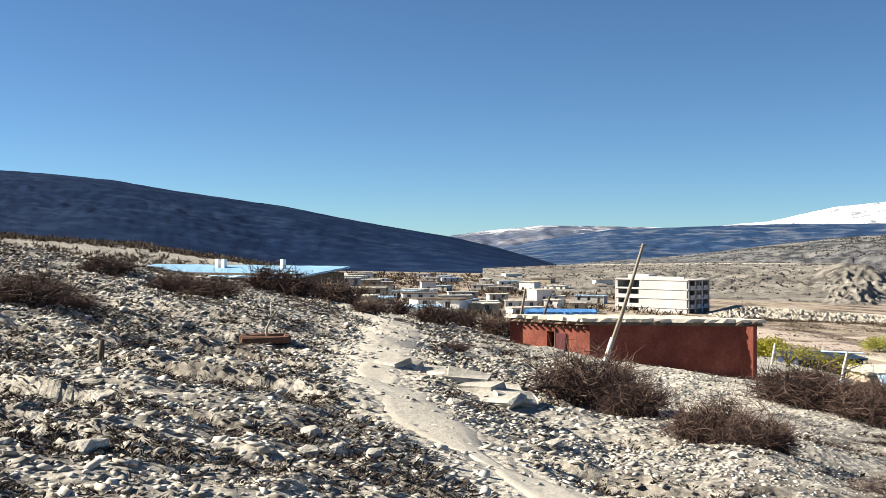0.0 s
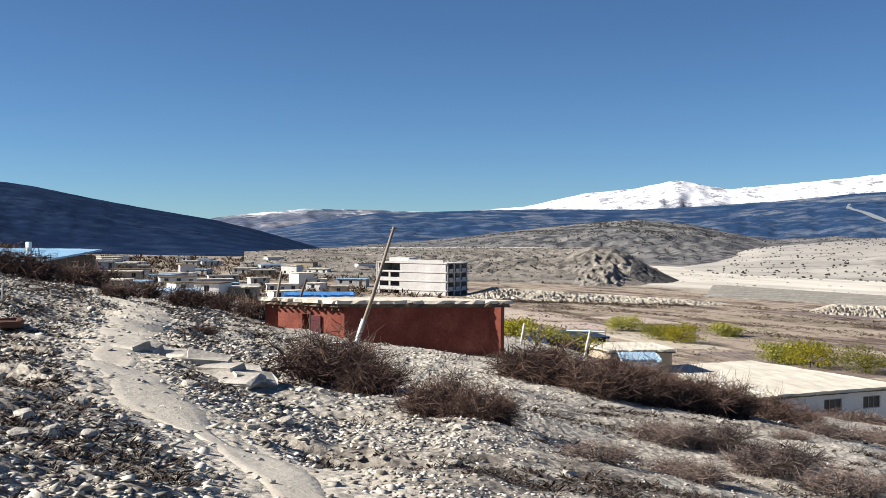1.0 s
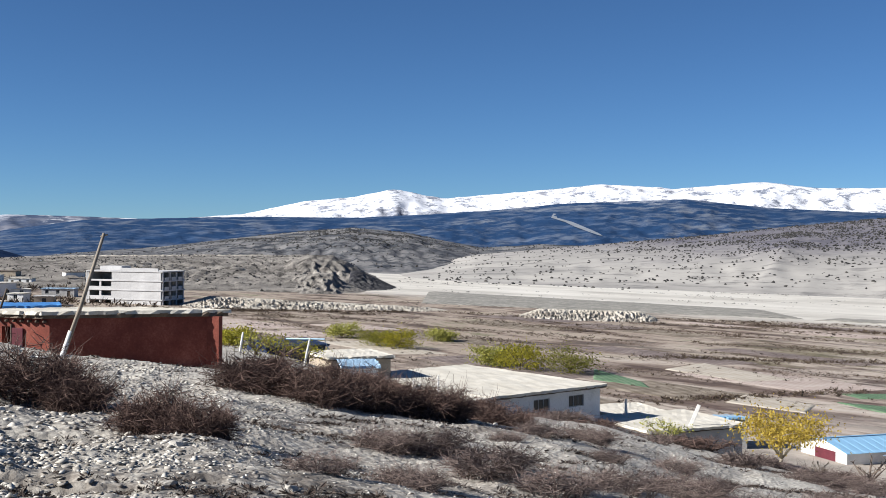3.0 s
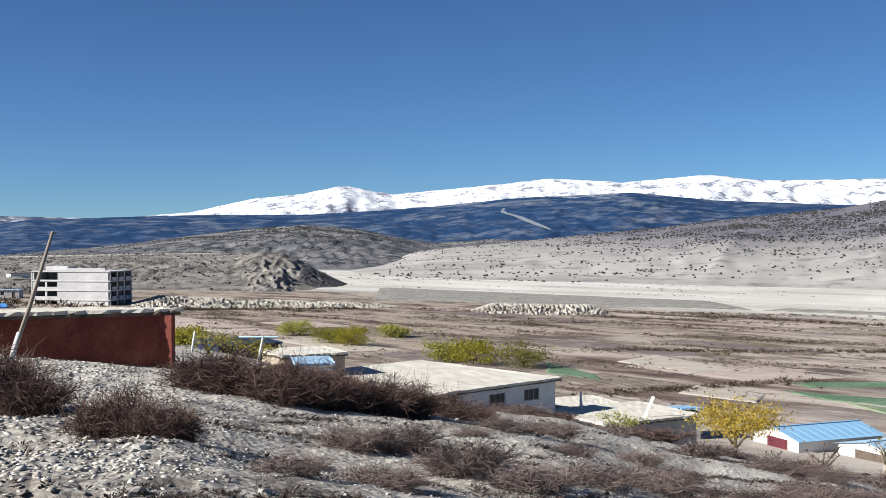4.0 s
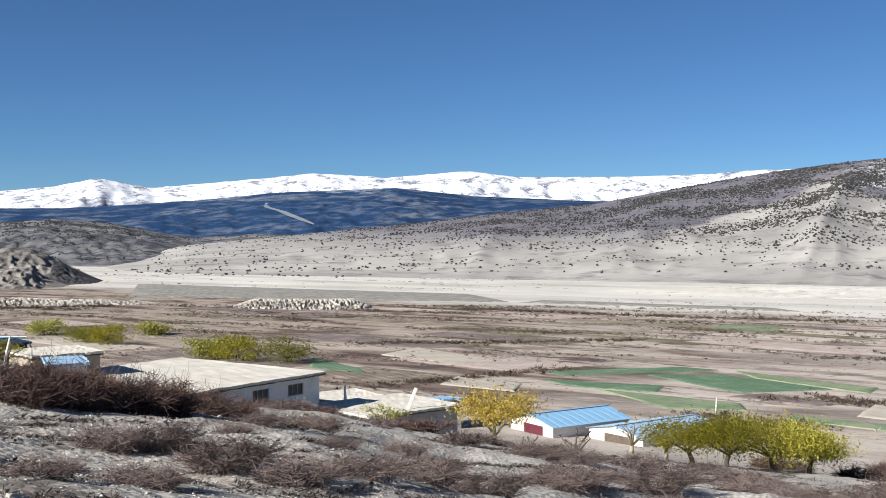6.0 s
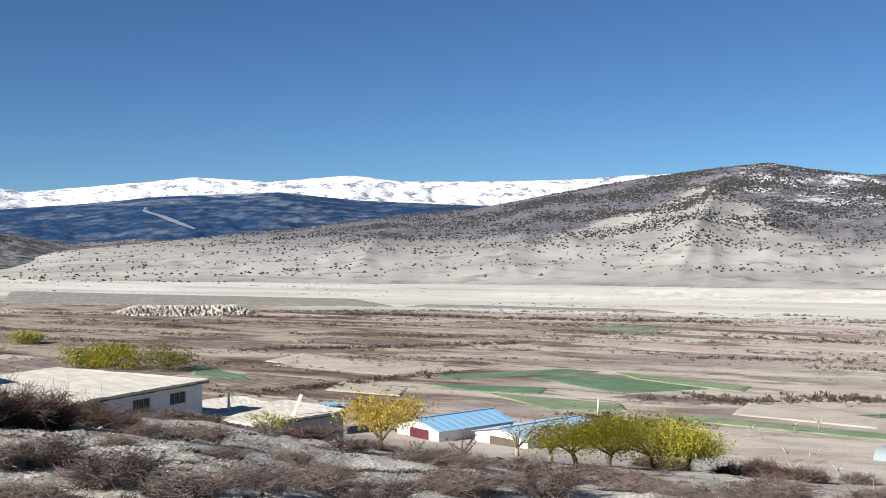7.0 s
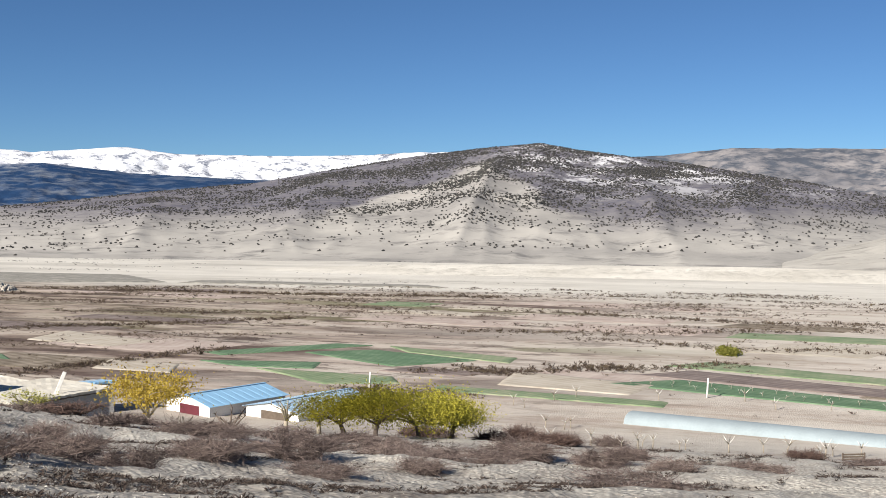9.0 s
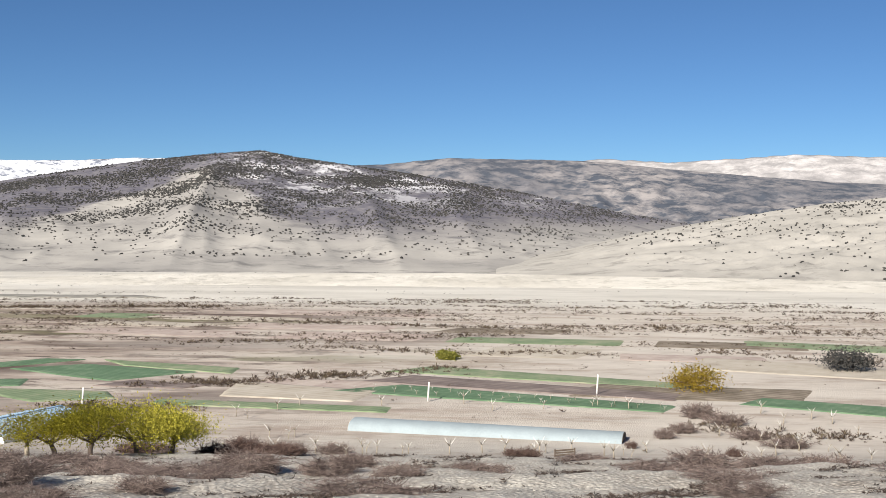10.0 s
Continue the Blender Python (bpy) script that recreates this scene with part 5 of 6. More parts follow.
def crop(name, a, b, c, row_dir, pitch):
    m, nt, bs = blank(name, 0.9)
    v = coords(nt, True)
    w = node(nt, "ShaderNodeTexWave", Scale=1.0 / pitch, Distortion=1.5, Detail=2.0)
    mp = nt.nodes.new("ShaderNodeMapping")
    mp.inputs["Rotation"].default_value = (0, 0, radians(row_dir))
    nt.links.new(v, mp.inputs["Vector"])
    nt.links.new(mp.outputs["Vector"], w.inputs["Vector"])
    f = maths(nt, 'ADD', maths(nt, 'MULTIPLY', w.outputs["Fac"], 0.10), maths(nt, 'MULTIPLY', noise_at(nt, v, 0.22, 8, 0.7), 0.9))
    nt.links.new(ramp(nt, f, [(0.32, a), (0.5, b), (0.68, c)]), bs.inputs["Base Color"])
    bumped(nt, bs, noise_at(nt, v, 6, 5), 0.6, 0.08)
    return m


M_CROP = crop("young_green_crop", (0.07, 0.12, 0.065), (0.10, 0.17, 0.095), (0.18, 0.235, 0.15), 20, 3.0)
M_PALECROP = crop("thin_green_crop", (0.11, 0.16, 0.085), (0.18, 0.23, 0.13), (0.30, 0.29, 0.20), 20, 3.0)
M_PLOUGH = crop("ploughed_brown_soil", (0.11, 0.085, 0.075), (0.17, 0.135, 0.12), (0.27, 0.22, 0.19), 12, 4.5)
M_FALLOW = crop("pale_fallow_soil", (0.33, 0.28, 0.22), (0.42, 0.37, 0.30), (0.48, 0.43, 0.36), 12, 4.5)
for corners, mat, label in (
        ([(45.0, 157), (51.5, 153), (51.0, 146), (47.2, 149)], M_CROP, "narrow plot of young green crop"),
        ([(50.2, 166), (53.9, 169), (59.5, 156), (54.9, 148)], M_CROP, "large plot of fresh green crop"),
        ([(47.7, 148), (55.2, 138), (55.4, 132), (51.5, 131)], M_PALECROP, "plot of thin green crop"),
        ([(33.6, 187), (36.2, 168), (36.6, 161), (33.6, 170)], M_CROP, "small green plot beside the shrubs"),
        ([(45.2, 167), (52.3, 178), (54.2, 175), (46.1, 162)], M_CROP, "long green strip field"),
        ([(54.5, 175), (61.5, 160), (61.0, 153), (55.5, 166)], M_PALECROP, "plot of thin green crop"),
        ([(65.0, 136), (83.0, 122), (83.6, 127), (69.0, 142)], M_CROP, "long green plot set with small white stakes"),
        ([(66.6, 145), (83.6, 131), (84.0, 137), (69.5, 152)], M_PLOUGH, "freshly ploughed brown plot"),
        ([(68.0, 156), (84.0, 142), (84.5, 147), (70.5, 163)], M_PALECROP, "plot of thin green crop"),
        ([(85.8, 131), (97, 125), (97, 134), (86.9, 137)], M_CROP, "long green strip field"),
        ([(56.5, 127), (69, 118), (69.2, 122), (57.0, 131)], M_PALECROP, "plot of thin green crop"),
        ([(54.0, 144), (58.5, 139), (60, 142), (56, 149)], M_PLOUGH, "freshly ploughed brown plot"),
        ([(60, 132), (67, 126), (68.5, 135), (61, 146)], M_FALLOW, "pale fallow plot"),
        ([(83, 165), (97, 160), (97, 178), (84, 182)], M_FALLOW, "pale fallow plot"),
        ([(37, 190), (41, 175), (43.5, 182), (39, 205)], M_FALLOW, "pale fallow plot"),
        ([(40, 150), (44, 143), (44.4, 152), (41, 160)], M_FALLOW, "pale fallow plot"),
        ([(86, 205), (97, 200), (97, 214), (86, 216)], M_PALECROP, "plot of thin green crop")):
    ob = new("field", field_mesh(corners))
    ob.data.materials.append(mat)
    tagged(ob, label, "field", kind="structure")


M_STUBBLE = crop("pinkish_stubble", (0.30, 0.235, 0.20), (0.40, 0.325, 0.28), (0.49, 0.42, 0.36), 12, 3.5)
M_WEEDY = crop("weedy_brown_soil", (0.10, 0.078, 0.055), (0.19, 0.155, 0.115), (0.34, 0.285, 0.225), 12, 5.0)


def patchwork():
    """Small unsown plots side by side along the valley, each of its own tone."""
    rnd = random.Random(91)
    kinds = ((M_STUBBLE, "small plot of pinkish stubble"), (M_WEEDY, "small weedy brown plot"), (M_PLOUGH, "small ploughed brown plot"), (M_FALLOW, "small pale fallow plot"), (M_PALECROP, "small plot of thin green crop"))
    for row in range(9):
        east = 88 + row * 22 + rnd.uniform(-2, 2)
        north = -12 + rnd.uniform(0, 20)
        while north < 330 - 12 * row:
            long, wide = rnd.uniform(16, 44), rnd.uniform(9, 19)
            x, y = east - 0.16 * north, north
            if rnd.random() < 0.62:
                sk = rnd.uniform(-2.5, 2.5)
                c = [(x, y), (x + wide, y + sk), (x + wide - 0.16 * long, y + long + sk), (x - 0.16 * long, y + long)]
                if all(math.hypot(*p) > 118 or p[1] < 20 for p in c):
                    mat, label = kinds[rnd.choices(range(5), (5, 5, 3, 5, 1.2))[0]]
                    ob = new("field", field_mesh([(math.degrees(math.atan2(px, py)), math.hypot(px, py)) for px, py in c], 0.09, 14))
                    ob.data.materials.append(mat)
                    tagged(ob, label, "field", kind="structure")
            north += long + rnd.uniform(1.5, 5)


patchwork()
M_GRAVEL = crop("grey_gravel_flat", (0.15, 0.142, 0.122), (0.24, 0.226, 0.195), (0.40, 0.372, 0.32), 12, 9.0)
for corners in ([(24.8, 405), (44, 374), (42, 440), (25.2, 540)], [(44, 372), (58, 350), (57, 366), (45, 392)]):
    ob = new("river_flat", field_mesh(corners, 0.3, 30))
    ob.data.materials.append(M_GRAVEL)
    tagged(ob, "dark grey gravel and scrub on the river flat", "gravel", kind="structure")

# ---- valley scrub, hedges and hill shrubs ----
def valley_scrub():
    rnd = np.random.RandomState(14)
    n = 120000
    az, r = rnd.uniform(4, 97, n), np.sqrt(rnd.uniform(80 ** 2, 350 ** 2, n))
    x, y = r * np.sin(np.radians(az)), r * np.cos(np.radians(az))
    u, v = x * 0.97 + y * 0.24, y * 0.97 - x * 0.24
    lines = waves(u * 2.6, v * 0.7, 60, 41) + 0.6 * waves(u * 1.8, v * 0.5, 30, 42)
    s = x * DOWN[0] + y * DOWN[1]
    keep = (lines > 0.33 + 0.25 * rnd.normal(0, 1, n)) & (s > 60)
    fields_near = (az > 44) & (az < 97) & (r > 100) & (r < 190) & (rnd.uniform(0, 1, n) < 0.9)
    keep &= ~fields_near
    keep &= ~((az > 41) & (r < 118)) | (rnd.uniform(0, 1, n) < 0.12)
    keep &= ~((az > 19) & (az < 42) & (r < 120))
    x, y, r = x[keep], y[keep], r[keep]
    size = (0.10 + 0.15 * rnd.pareto(3.0, len(x)).clip(0, 2.0)) * (0.8 + r / 150)
    ob = new("scrub", scatter("scrub", x, y, land(x, y) + size * 0.2, size, rnd.uniform(0.4, 0.8, len(x)), 15, -6, 0.25))
    ob.data.materials.append(M_SHRUB)
    tagged(ob, "low dry brown scrub between the fields", "scrub", kind="stuff")


def hedge_lines():
    rnd = np.random.RandomState(25)
    xs, ys = [], []
    for (a0, r0), (a1, r1), n0 in (((41, 330), (60, 300), 420), ((60, 255), (84, 232), 260), ((63, 148), (72, 158), 200), ((52.5, 127), (58, 121), 160), ((56.5, 143), (65.5, 148), 260),
                                  ((13, 330), (24, 345), 300), ((36, 145), (46, 170), 240), ((20, 150), (30, 165), 300), ((36, 210), (50, 225), 300), ((64, 190), (80, 180), 160),
                                  ((84, 112), (92, 110), 150), ((58, 200), (75, 215), 160), ((84, 190), (96, 185), 120), ((12, 240), (20, 200), 250), ((76, 240), (97, 246), 200)):
        n = int(n0 * 1.7)
        t = rnd.uniform(0, 1, n)
        p, q = np.array(polar(a0, r0)), np.array(polar(a1, r1))
        xs.append(p[0] + (q[0] - p[0]) * t + rnd.normal(0, 1.8, n) + 2.5 * np.sin(t * 9))
        ys.append(p[1] + (q[1] - p[1]) * t + rnd.normal(0, 1.4, n))
    x, y = np.concatenate(xs), np.concatenate(ys)
    size = (0.22 + 0.3 * rnd.pareto(3.5, len(x)).clip(0, 1.6)) * (0.7 + np.hypot(x, y) / 260)
    ob = new("hedge", scatter("hedge", x, y, land(x, y) + size * 0.25, size, rnd.uniform(0.6, 1.0, len(x)), 26, 0, 0.25))
    ob.data.materials.append(M_SHRUB)
    tagged(ob, "lines of dry brown bushes along field edges", "hedge", kind="stuff")


def village_green():
    rnd = np.random.RandomState(35)
    n = 8500
    az, r = rnd.uniform(-27, 12, n), rnd.uniform(105, 800, n)
    x, y = r * np.sin(np.radians(az)), r * np.cos(np.radians(az))
    keep = waves(x, y, 90, 36) > -0.1
    x, y = x[keep], y[keep]
    size = rnd.uniform(0.6, 1.7, len(x)) * (0.6 + np.hypot(x, y) / 450)
    ob = new("undergrowth", scatter("undergrowth", x, y, land(x, y) + 0.3 * size, size, rnd.uniform(0.7, 1.3, len(x)), 37, 0, 0.3))
    ob.data.materials.append(M_SHRUB)
    tagged(ob, "dark leafless trees and bushes between the village houses", "bushes", kind="stuff")


def sand_scrub():
    """Sparse dark tufts in drifts over the sandy flats."""
    rnd = np.random.RandomState(45)
    n = 26000
    az, r = rnd.uniform(8, 98, n), np.sqrt(rnd.uniform(240 ** 2, 760 ** 2, n))
    x, y = r * np.sin(np.radians(az)), r * np.cos(np.radians(az))
    u, v = x * 0.97 + y * 0.26, y * 0.97 - x * 0.26
    keep = waves(u * 2.2, v * 0.5, 120, 46) > 0.72 + 0.22 * rnd.normal(0, 1, n)
    x, y, r = x[keep], y[keep], r[keep]
    size = rnd.uniform(0.25, 0.7, len(x)) * (0.5 + r / 500)
    ob = new("tufts", scatter("tufts", x, y, land(x, y) + 0.2 * size, size, rnd.uniform(0.4, 0.8, len(x)), 47, -8, 0.3))
    ob.data.materials.append(M_JUNIPER)
    tagged(ob, "sparse dark tufts scattered over the sandy flats", "tufts", kind="stuff")


valley_scrub()
hedge_lines()
sand_scrub()
village_green()


def shrubs_on(ob, n, seed, size, az0, az1, label, low=0.0):
    """Dark shrubs spread over a hill's own surface."""
    rnd = np.random.RandomState(seed)
    me = ob.data
    co = np.empty(len(me.vertices) * 3)
    me.vertices.foreach_get("co", co)
    co = co.reshape(-1, 3)
    az = np.degrees(np.arctan2(co[:, 0], co[:, 1]))
    hgt = co[:, 2]
    w = ((az > az0) & (az < az1) & (hgt > EYE - 34 + low)).astype(float) * (0.02 + np.clip((hgt - EYE + 24) / 60, 0, 1.1) ** 1.3) * np.clip(0.55 + waves(co[:, 0], co[:, 1], 150, seed + 1), 0.03, 2)
    rr = np.hypot(co[:, 0], co[:, 1])
    cols = int(np.argmax(np.abs(rr - rr[0]) > 1.0))
    w[-cols - 1:] = 0
    pick = rnd.choice(len(co), n, p=w / w.sum())
    a, b = rnd.uniform(0, 1, (n, 1)), rnd.uniform(0, 1, (n, 1))
    p = co[pick] + a * (co[pick + cols] - co[pick]) + b * (co[pick + 1] - co[pick]) * (np.abs(co[pick + 1] - co[pick]) < 30)
    s = rnd.uniform(0.6, 1.5, n) * size
    sh = new("shrubs", scatter("shrubs", p[:, 0], p[:, 1], p[:, 2] + 0.2 * s, s, rnd.uniform(0.5, 0.9, n), seed + 2, 1, 0.4))
    sh.data.materials.append(M_JUNIPER)
    tagged(sh, label, "shrubs", kind="stuff")


mountains = [o for o in scene.objects if o.name.startswith("mountain")]
speckled = [o for o in mountains if "speckled" in o["label"]][0]
low_hill = [o for o in mountains if "low sandy" in o["label"]][0]
terrace = [o for o in mountains if "flat-topped" in o["label"]][0]
shrubs_on(speckled, 30000, 50, 1.0, 22, 84, "dark shrubs dotted over the pale hill")
foot = [o for o in mountains if "foothills" in o["label"]][0]
shrubs_on(foot, 4000, 90, 1.0, 5, 40, "dark shrubs dotted over the foothills")
shrubs_on(low_hill, 900, 60, 0.8, 76, 96, "dark shrubs dotted along the sandy hill", 4)
shrubs_on(terrace, 1600, 70, 0.5, 2, 24, "dark shrubs dotted over the eroded terrace")


# pale landslide track down the wooded flank
def slide_track():
    flank = [o for o in mountains if "wooded mountain" in o["label"]][0]
    co = np.empty(len(flank.data.vertices) * 3)
    flank.data.vertices.foreach_get("co", co)
    co = co.reshape(-1, 3)
    az = np.degrees(np.arctan2(co[:, 0], co[:, 1]))
    el = np.degrees(np.arctan2(co[:, 2] - EYE, np.hypot(co[:, 0], co[:, 1])))
    rr = np.hypot(co[:, 0], co[:, 1])
    rows = []
    for a, e, w in ((31.5, 1.15, 2), (31.6, 0.95, 5), (32.2, 0.75, 6), (32.9, 0.48, 7), (33.5, 0.25, 5), (33.9, 0.10, 2)):
        k = np.argmin((az - a) ** 2 + (el - e) ** 2 + (rr > 3200) * 9)
        d = co[k] / rr[k]
        mid = co[k] - np.array([d[0], d[1], 0]) * 4 + np.array([0, 0, 1.5])
        side = np.array([d[1], -d[0], 0]) * w * 1.5
        rows.append([mid - side, mid, mid + side])
    P = np.array(rows)
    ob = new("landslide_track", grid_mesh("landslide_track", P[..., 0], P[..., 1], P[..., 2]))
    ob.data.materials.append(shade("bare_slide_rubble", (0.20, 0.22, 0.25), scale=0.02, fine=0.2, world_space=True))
    tagged(ob, "pale landslide track down the wooded flank", "track", kind="structure")


slide_track()


# ---- poles, posts, tunnel and small things ----
def leaning_pole():
    bx, by = polar(7.75, 40)
    tx, ty = polar(10.0, 40.6)
    z0 = height(bx, by)
    top = Vector((tx, ty, EYE - 0.02))
    foot = Vector((bx, by, z0 - 0.3))
    ob = thing("utility_pole", "tall thin leaning wooden pole with a whitened foot", "pole", pose(bx, by, z0))
    o = Vector((bx, by, z0))
    f, t = foot - o, top - o
    part("pole", tubes_mesh("pole", [([f, f.lerp(t, .5) + Vector((0.05, 0, 0)), t], [0.085, 0.07, 0.05])], 8), M_WOOD, ob)
    part("painted_foot", tubes_mesh("painted_foot", [([f.lerp(t, .05), f.lerp(t, .33)], [0.092, 0.085])], 8), M_PAINTPOST, ob, "chalky white painted foot")
    part("crossbar", tubes_mesh("crossbar", [([t + Vector((-.12, 0, -.12)), t + Vector((.12, 0, -.04))], [0.03, 0.03])], 5), M_WOOD, ob)
    part("prop", tubes_mesh("prop", [([Vector((-.75, 0, 0)), Vector((-.95, 0, .75))], [0.05, 0.04])], 5), M_DARKWOOD, ob)
    part("rail", tubes_mesh("rail", [([Vector((-.9, 0, .5)), Vector((.55, 0, .5))], [0.035, 0.035])], 5), M_PAINTPOST, ob)


leaning_pole()


def post(az, r, tall, lean, mat, label, thick=0.07, z=None, name="post", group=""):
    x, y = polar(az, r)
    g = height(x, y) if z is None else EYE + z
    side = Vector((math.cos(radians(az)), -math.sin(radians(az)), 0))
    ob = part(name, tubes_mesh(name, [([Vector((0, 0, -.25)), side * lean * .5 + Vector((0, 0, tall / 2)), side * lean + Vector((0, 0, tall))], [thick, thick * .9, thick * .75])], 7), mat)
    ob.matrix_basis = pose(x, y, g)
    return tagged(ob, label, "post", group)


post(-16.8, 14.5, 0.36, 0.02, M_DARKWOOD, "short dark wooden stake among stones", 0.045)
post(3.7, 64, 3.0, 0.5, M_WOOD, "leaning weathered wooden post behind the house", 0.09, group="posts behind the house")
post(4.6, 66, 2.9, 0.9, M_DARKWOOD, "leaning weathered wooden post behind the house", 0.08, group="posts behind the house")
for az, r, h, ln in ((24.8, 82, 2.0, 0.0), (26.0, 80, 2.6, 0.1)):
    post(az, r, h, ln, M_PAINTPOST, "slender pale wooden post beside the annexe", 0.075, group="posts by the annexe")
for az, r, h, ln in ((16.1, 88, 1.9, 0.3), (19.3, 90, 2.2, 0.45)):
    post(az, r, h, ln, M_PAINTPOST, "leaning white post of an old goal frame", 0.10, group="posts by the yellow shrubs")
bar = part("rail", tubes_mesh("rail", [([Vector((0, 0, 0)), Vector((3.0, -0.6, -0.1)), Vector((3.3, -.7, -.9))], [0.06, 0.06, 0.06])], 6), M_PALEBLUE)
x, y = polar(18.4, 91)
bar.matrix_basis = pose(x, y, height(x, y) + 1.85)
tagged(bar, "pale bent pipe rail fixed to a post", "rail")
for az, r, h in ((53.75, 128, 1.9), (70.7, 127, 2.2), (79.2, 135, 2.4)):
    post(az, r, h, 0.12, M_PAINTPOST, "short white concrete post in the fields", 0.12, group="posts in the fields")
# rows of small white stakes in the green plot
rnd = random.Random(5)
for row in range(2):
    for k in range(15):
        t = (k + 0.5) / 15
        a0, b0 = polar(66.5 + 1.2 * row, 136.5 + 2.5 * row), polar(83.0, 123.5 + 2.5 * row)
        x, y = a0[0] + (b0[0] - a0[0]) * t + rnd.uniform(-.4, .4), a0[1] + (b0[1] - a0[1]) * t + rnd.uniform(-.4, .4)
        m = pose(x, y, height(x, y), 0, rnd.uniform(-25, 25), rnd.uniform(0, 360))
        ob = copy_thing(SAPLINGS[k % 3], m)
        ob.scale = (0.6, 0.6, 0.5)
        ob.name = "stake"
        tagged(ob, "small white forked stake in the green plot", "stake", "stakes in the green plot")


def tunnel():
    a, b = Vector((*polar(67.0, 109), 0)), Vector((*polar(80.6, 103.5), 0))
    L = (b - a).length
    ang = math.degrees(math.atan2(b.y - a.y, b.x - a.x))
    mid = (a + b) / 2
    ob = thing("greenhouse", "long low greenhouse tunnel of milky plastic film", "greenhouse", pose(mid.x, mid.y, height(mid.x, mid.y) - 0.05, 0, 0, ang))
    n, m = 44, 11
    xs = np.linspace(-L / 2, L / 2, n)
    th = np.linspace(0, math.pi, m)
    X, T = np.meshgrid(xs, th, indexing="ij")
    sag = 1 + 0.025 * np.cos(X * 2 * math.pi / 1.2)
    film = part("film", grid_mesh("film", X, np.cos(T) * 1.9 * sag, np.sin(T) ** 0.75 * 0.95 * sag), M_PLASTIC, ob)
    for k in range(0, n, 4):
        part("hoop", tubes_mesh("hoop", [([Vector((xs[k], math.cos(t) * 1.86, math.sin(t) ** 0.75 * 0.92)) for t in th], [0.03] * m)], 4), M_PAINTPOST, ob)
    end = bmesh.new()
    vs = [end.verts.new((L / 2 + 0.03, math.cos(t) * 1.85, math.sin(t) ** 0.75 * 0.92)) for t in th]
    vs2 = [end.verts.new((L / 2 - 0.05, math.cos(t) * 1.85, math.sin(t) ** 0.75 * 0.92)) for t in th]
    end.faces.new(vs)
    end.faces.new(vs2[::-1])
    for i in range(m):
        end.faces.new([vs[i], vs2[i], vs2[(i + 1) % m], vs[(i + 1) % m]])
    part("end_cover", end, M_DARKWOOD, ob, "dark cloth closing the end")


tunnel()


def low_gate():
    ob = thing("gate", "low dark wooden hurdle on pale ground", "gate", spot(77.7, 88, turn=-50))
    for x in (-0.85, 0.85):
        part("post", box(0.1, 0.1, 0.75, x, 0, -0.1, bevel=0.02), M_DARKWOOD, ob)
    for z in (0.1, 0.28, 0.46):
        part("rail", box(1.8, 0.06, 0.12, 0, 0.03, z, bevel=0.02), M_DARKWOOD, ob)


low_gate()
for k, (az, r, w) in enumerate(((75.2, 82, 2.6), (75.9, 84, 2.2), (81.0, 99, 1.6), (62, 83, 3), (86, 96, 2))):
    bush(az, r, w, 0.8, k % 3, "low dark leafless bush on pale ground", "low bushes in the valley")


# things round the huts
def leaning_board():
    x, y = polar(38.5, 96)
    ob = part("board", box(0.3, 0.07, 2.0, 0, 0, 0, bevel=0.02), M_PAINTPOST)
    ob.matrix_basis = pose(x, y, EYE - 15.62, -8, 22, -38)
    tagged(ob, "white board leaning on the hut's roof", "board")


leaning_board()


def wrapped_pole():
    ob = thing("flag_pole", "short pole wrapped with faded pale cloth", "pole", spot(35.35, 100))
    part("pole", tubes_mesh("pole", [([Vector((0, 0, -.2)), Vector((0.1, 0, 3.4))], [0.06, 0.045])], 6), M_WOOD, ob)
    bm = bmesh.new()
    bmesh.ops.create_cone(bm, cap_ends=True, segments=10, radius1=0.17, radius2=0.09, depth=1.7)
    for v in bm.verts:
        k = 1 + 0.35 * noise.noise(v.co * 3)
        v.co.x, v.co.y = v.co.x * k, v.co.y * k
    bmesh.ops.translate(bm, vec=(0.07, 0, 2.5), verts=bm.verts)
    part("cloth", bm, M_PAINTPOST, ob, "faded bluish-white cloth")


wrapped_pole()


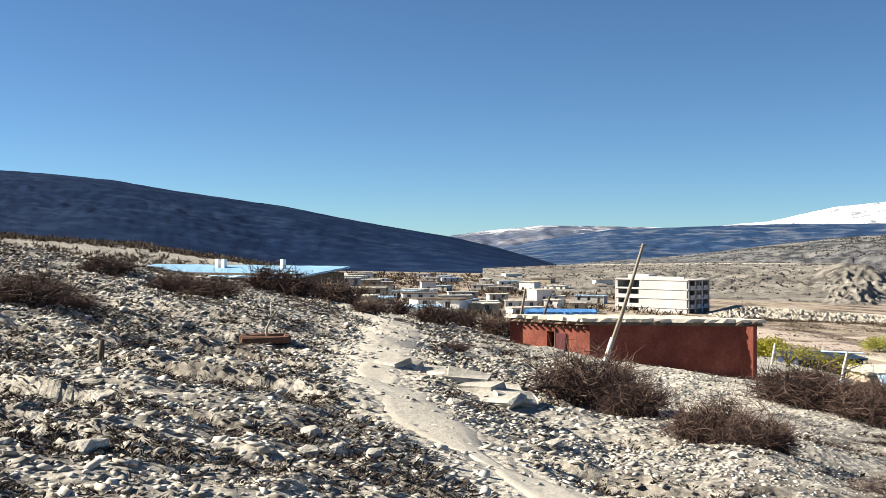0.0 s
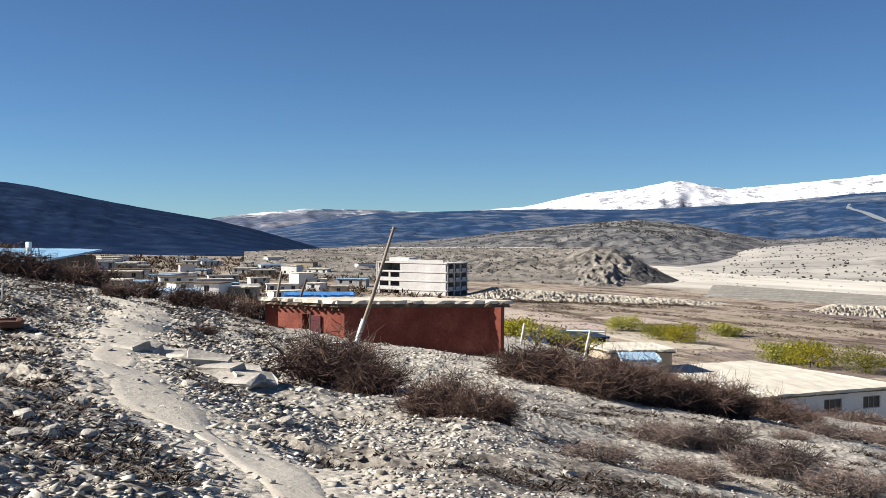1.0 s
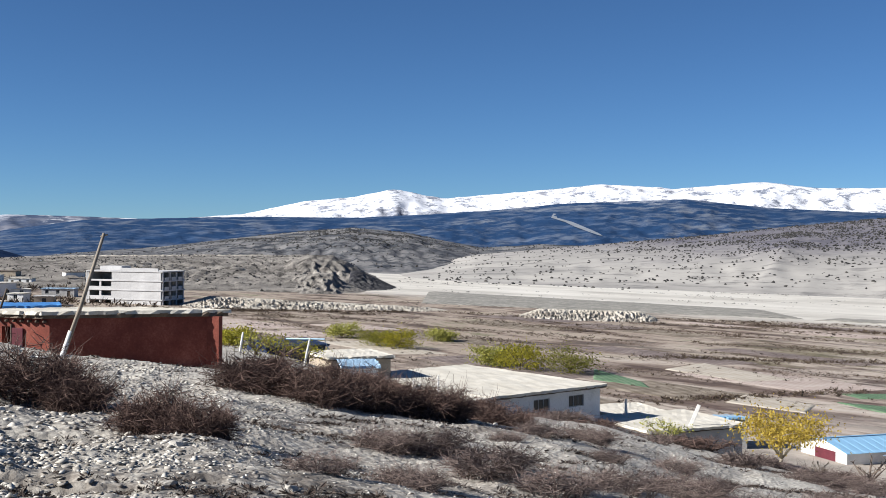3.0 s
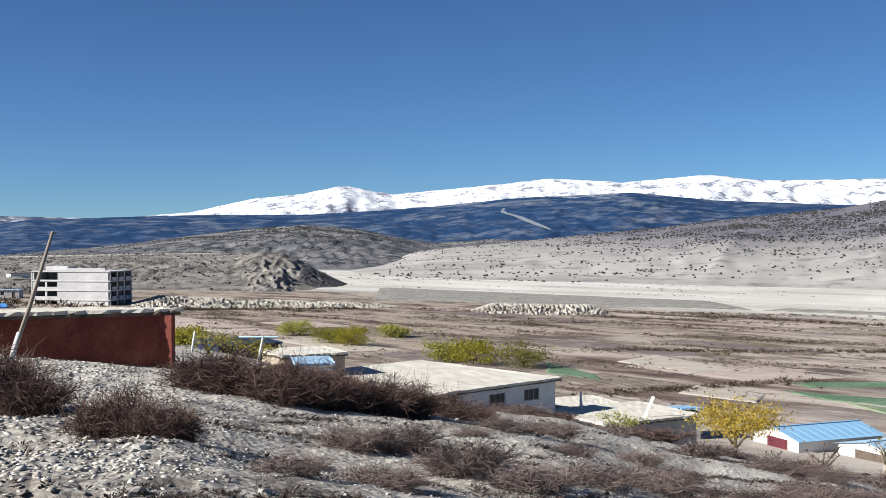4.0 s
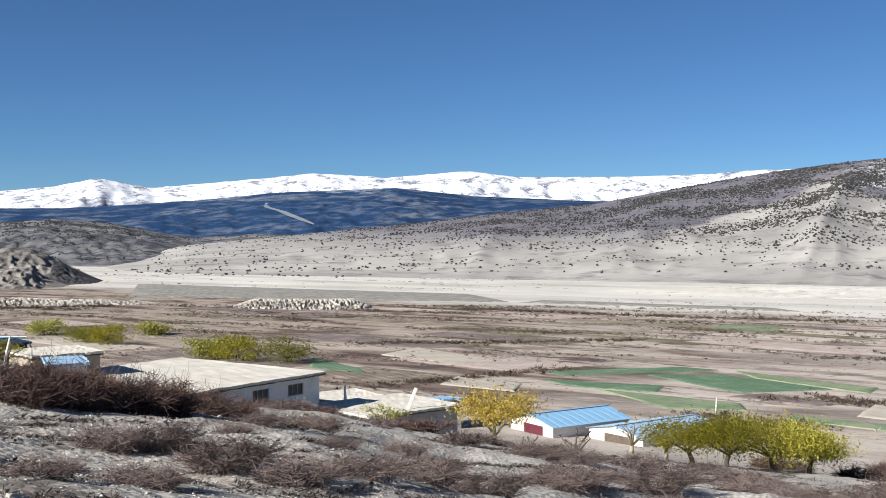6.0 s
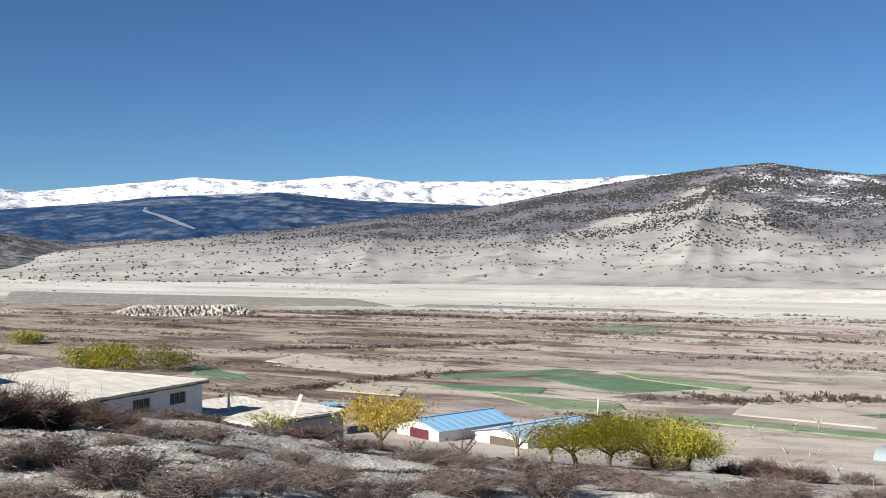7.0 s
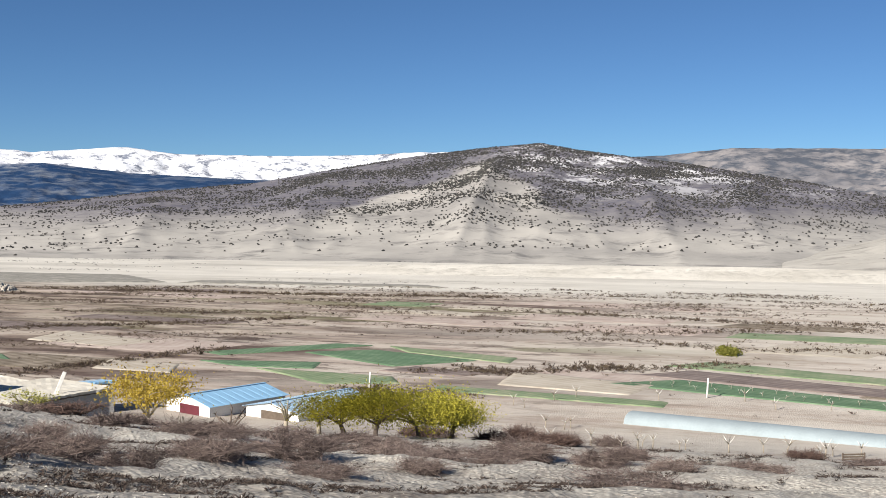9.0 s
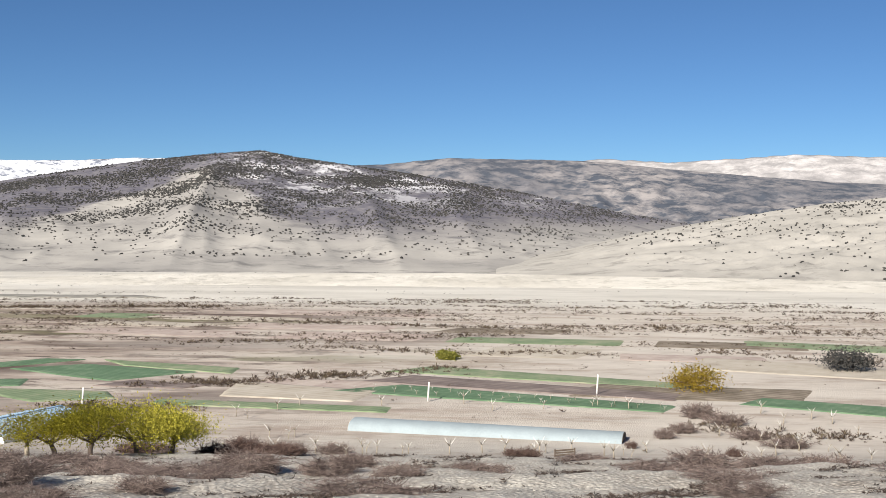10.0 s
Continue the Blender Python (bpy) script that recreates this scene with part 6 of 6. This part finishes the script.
def wood_pile(az, r, n, seed, label):
    rnd = random.Random(seed)
    ob = thing("wood_pile", label, "wood pile", spot(az, r, turn=-az))
    for k in range(n):
        y = rnd.uniform(-.5, .5)
        z = 0.06 + 0.1 * (k // 4)
        part("log", tubes_mesh("log", [([Vector((-rnd.uniform(.7, 1.3), y, z)), Vector((rnd.uniform(.7, 1.3), y + rnd.uniform(-.2, .2), z + rnd.uniform(-.03, .08)))], [0.06, 0.05])], 6), M_WOOD if k % 2 else M_DARKWOOD, ob)


for k, (az, r) in enumerate(((40.3, 88), (43.6, 100), (35.9, 97), (20.0, 84), (48.3, 96), (33.5, 84))):
    wood_pile(az, r, 12, k, "heap of weathered branches on pale earth")


M_CLAY = shade("reddish_brown_clay", (0.15, 0.075, 0.05), scale=2, fine=14)


def clay_mound():
    ob = thing("planting_bed", "small reddish-brown clay bed round a dead sapling", "planting bed", spot(-8.9, 24.0, turn=9))
    for k, (x, y, w, d) in enumerate(((0, -.35, 1.0, .16), (0, .35, 1.0, .16), (-.45, 0, .16, .6), (.45, 0, .16, .6))):
        part("kerb", box(w, d, 0.16, x, y, -0.03, bevel=0.03, jitter=0.015), M_CLAY, ob)
    part("soil", box(0.8, 0.6, 0.08, 0, 0, -0.02, bevel=0.03, jitter=0.02), M_EAVE, ob)
    dead = copy_thing(SAPLINGS[1], spot(-8.75, 24.0, 0.05))
    dead.scale = (0.62, 0.62, 0.62)
    dead.name = "dead_sapling"
    tagged(dead, "thin dead sapling standing in a clay bed", "sapling", "dead saplings")


clay_mound()

# eroded banks along the river flat
ridge("low ribbed bank of pale eroded earth", M_CLIFF, [(29.3, -4.6), (29.9, -3.9), (30.9, -3.58), (33.5, -3.62), (35.8, -3.62), (36.6, -3.9), (37.2, -4.5)], 322, 340, az_step=0.04, rough=0.03, seed=71, gully=0.55, power=0.45, size=0.02)
ridge("low ribbed bank of pale eroded earth", M_CLIFF, [(13, -3.4), (14.5, -3.0), (18, -3.2), (22, -3.4), (25.2, -3.55), (26.6, -3.75), (27.6, -4.1)], 345, 366, az_step=0.05, rough=0.03, seed=73, gully=0.55, power=0.45, size=0.02)
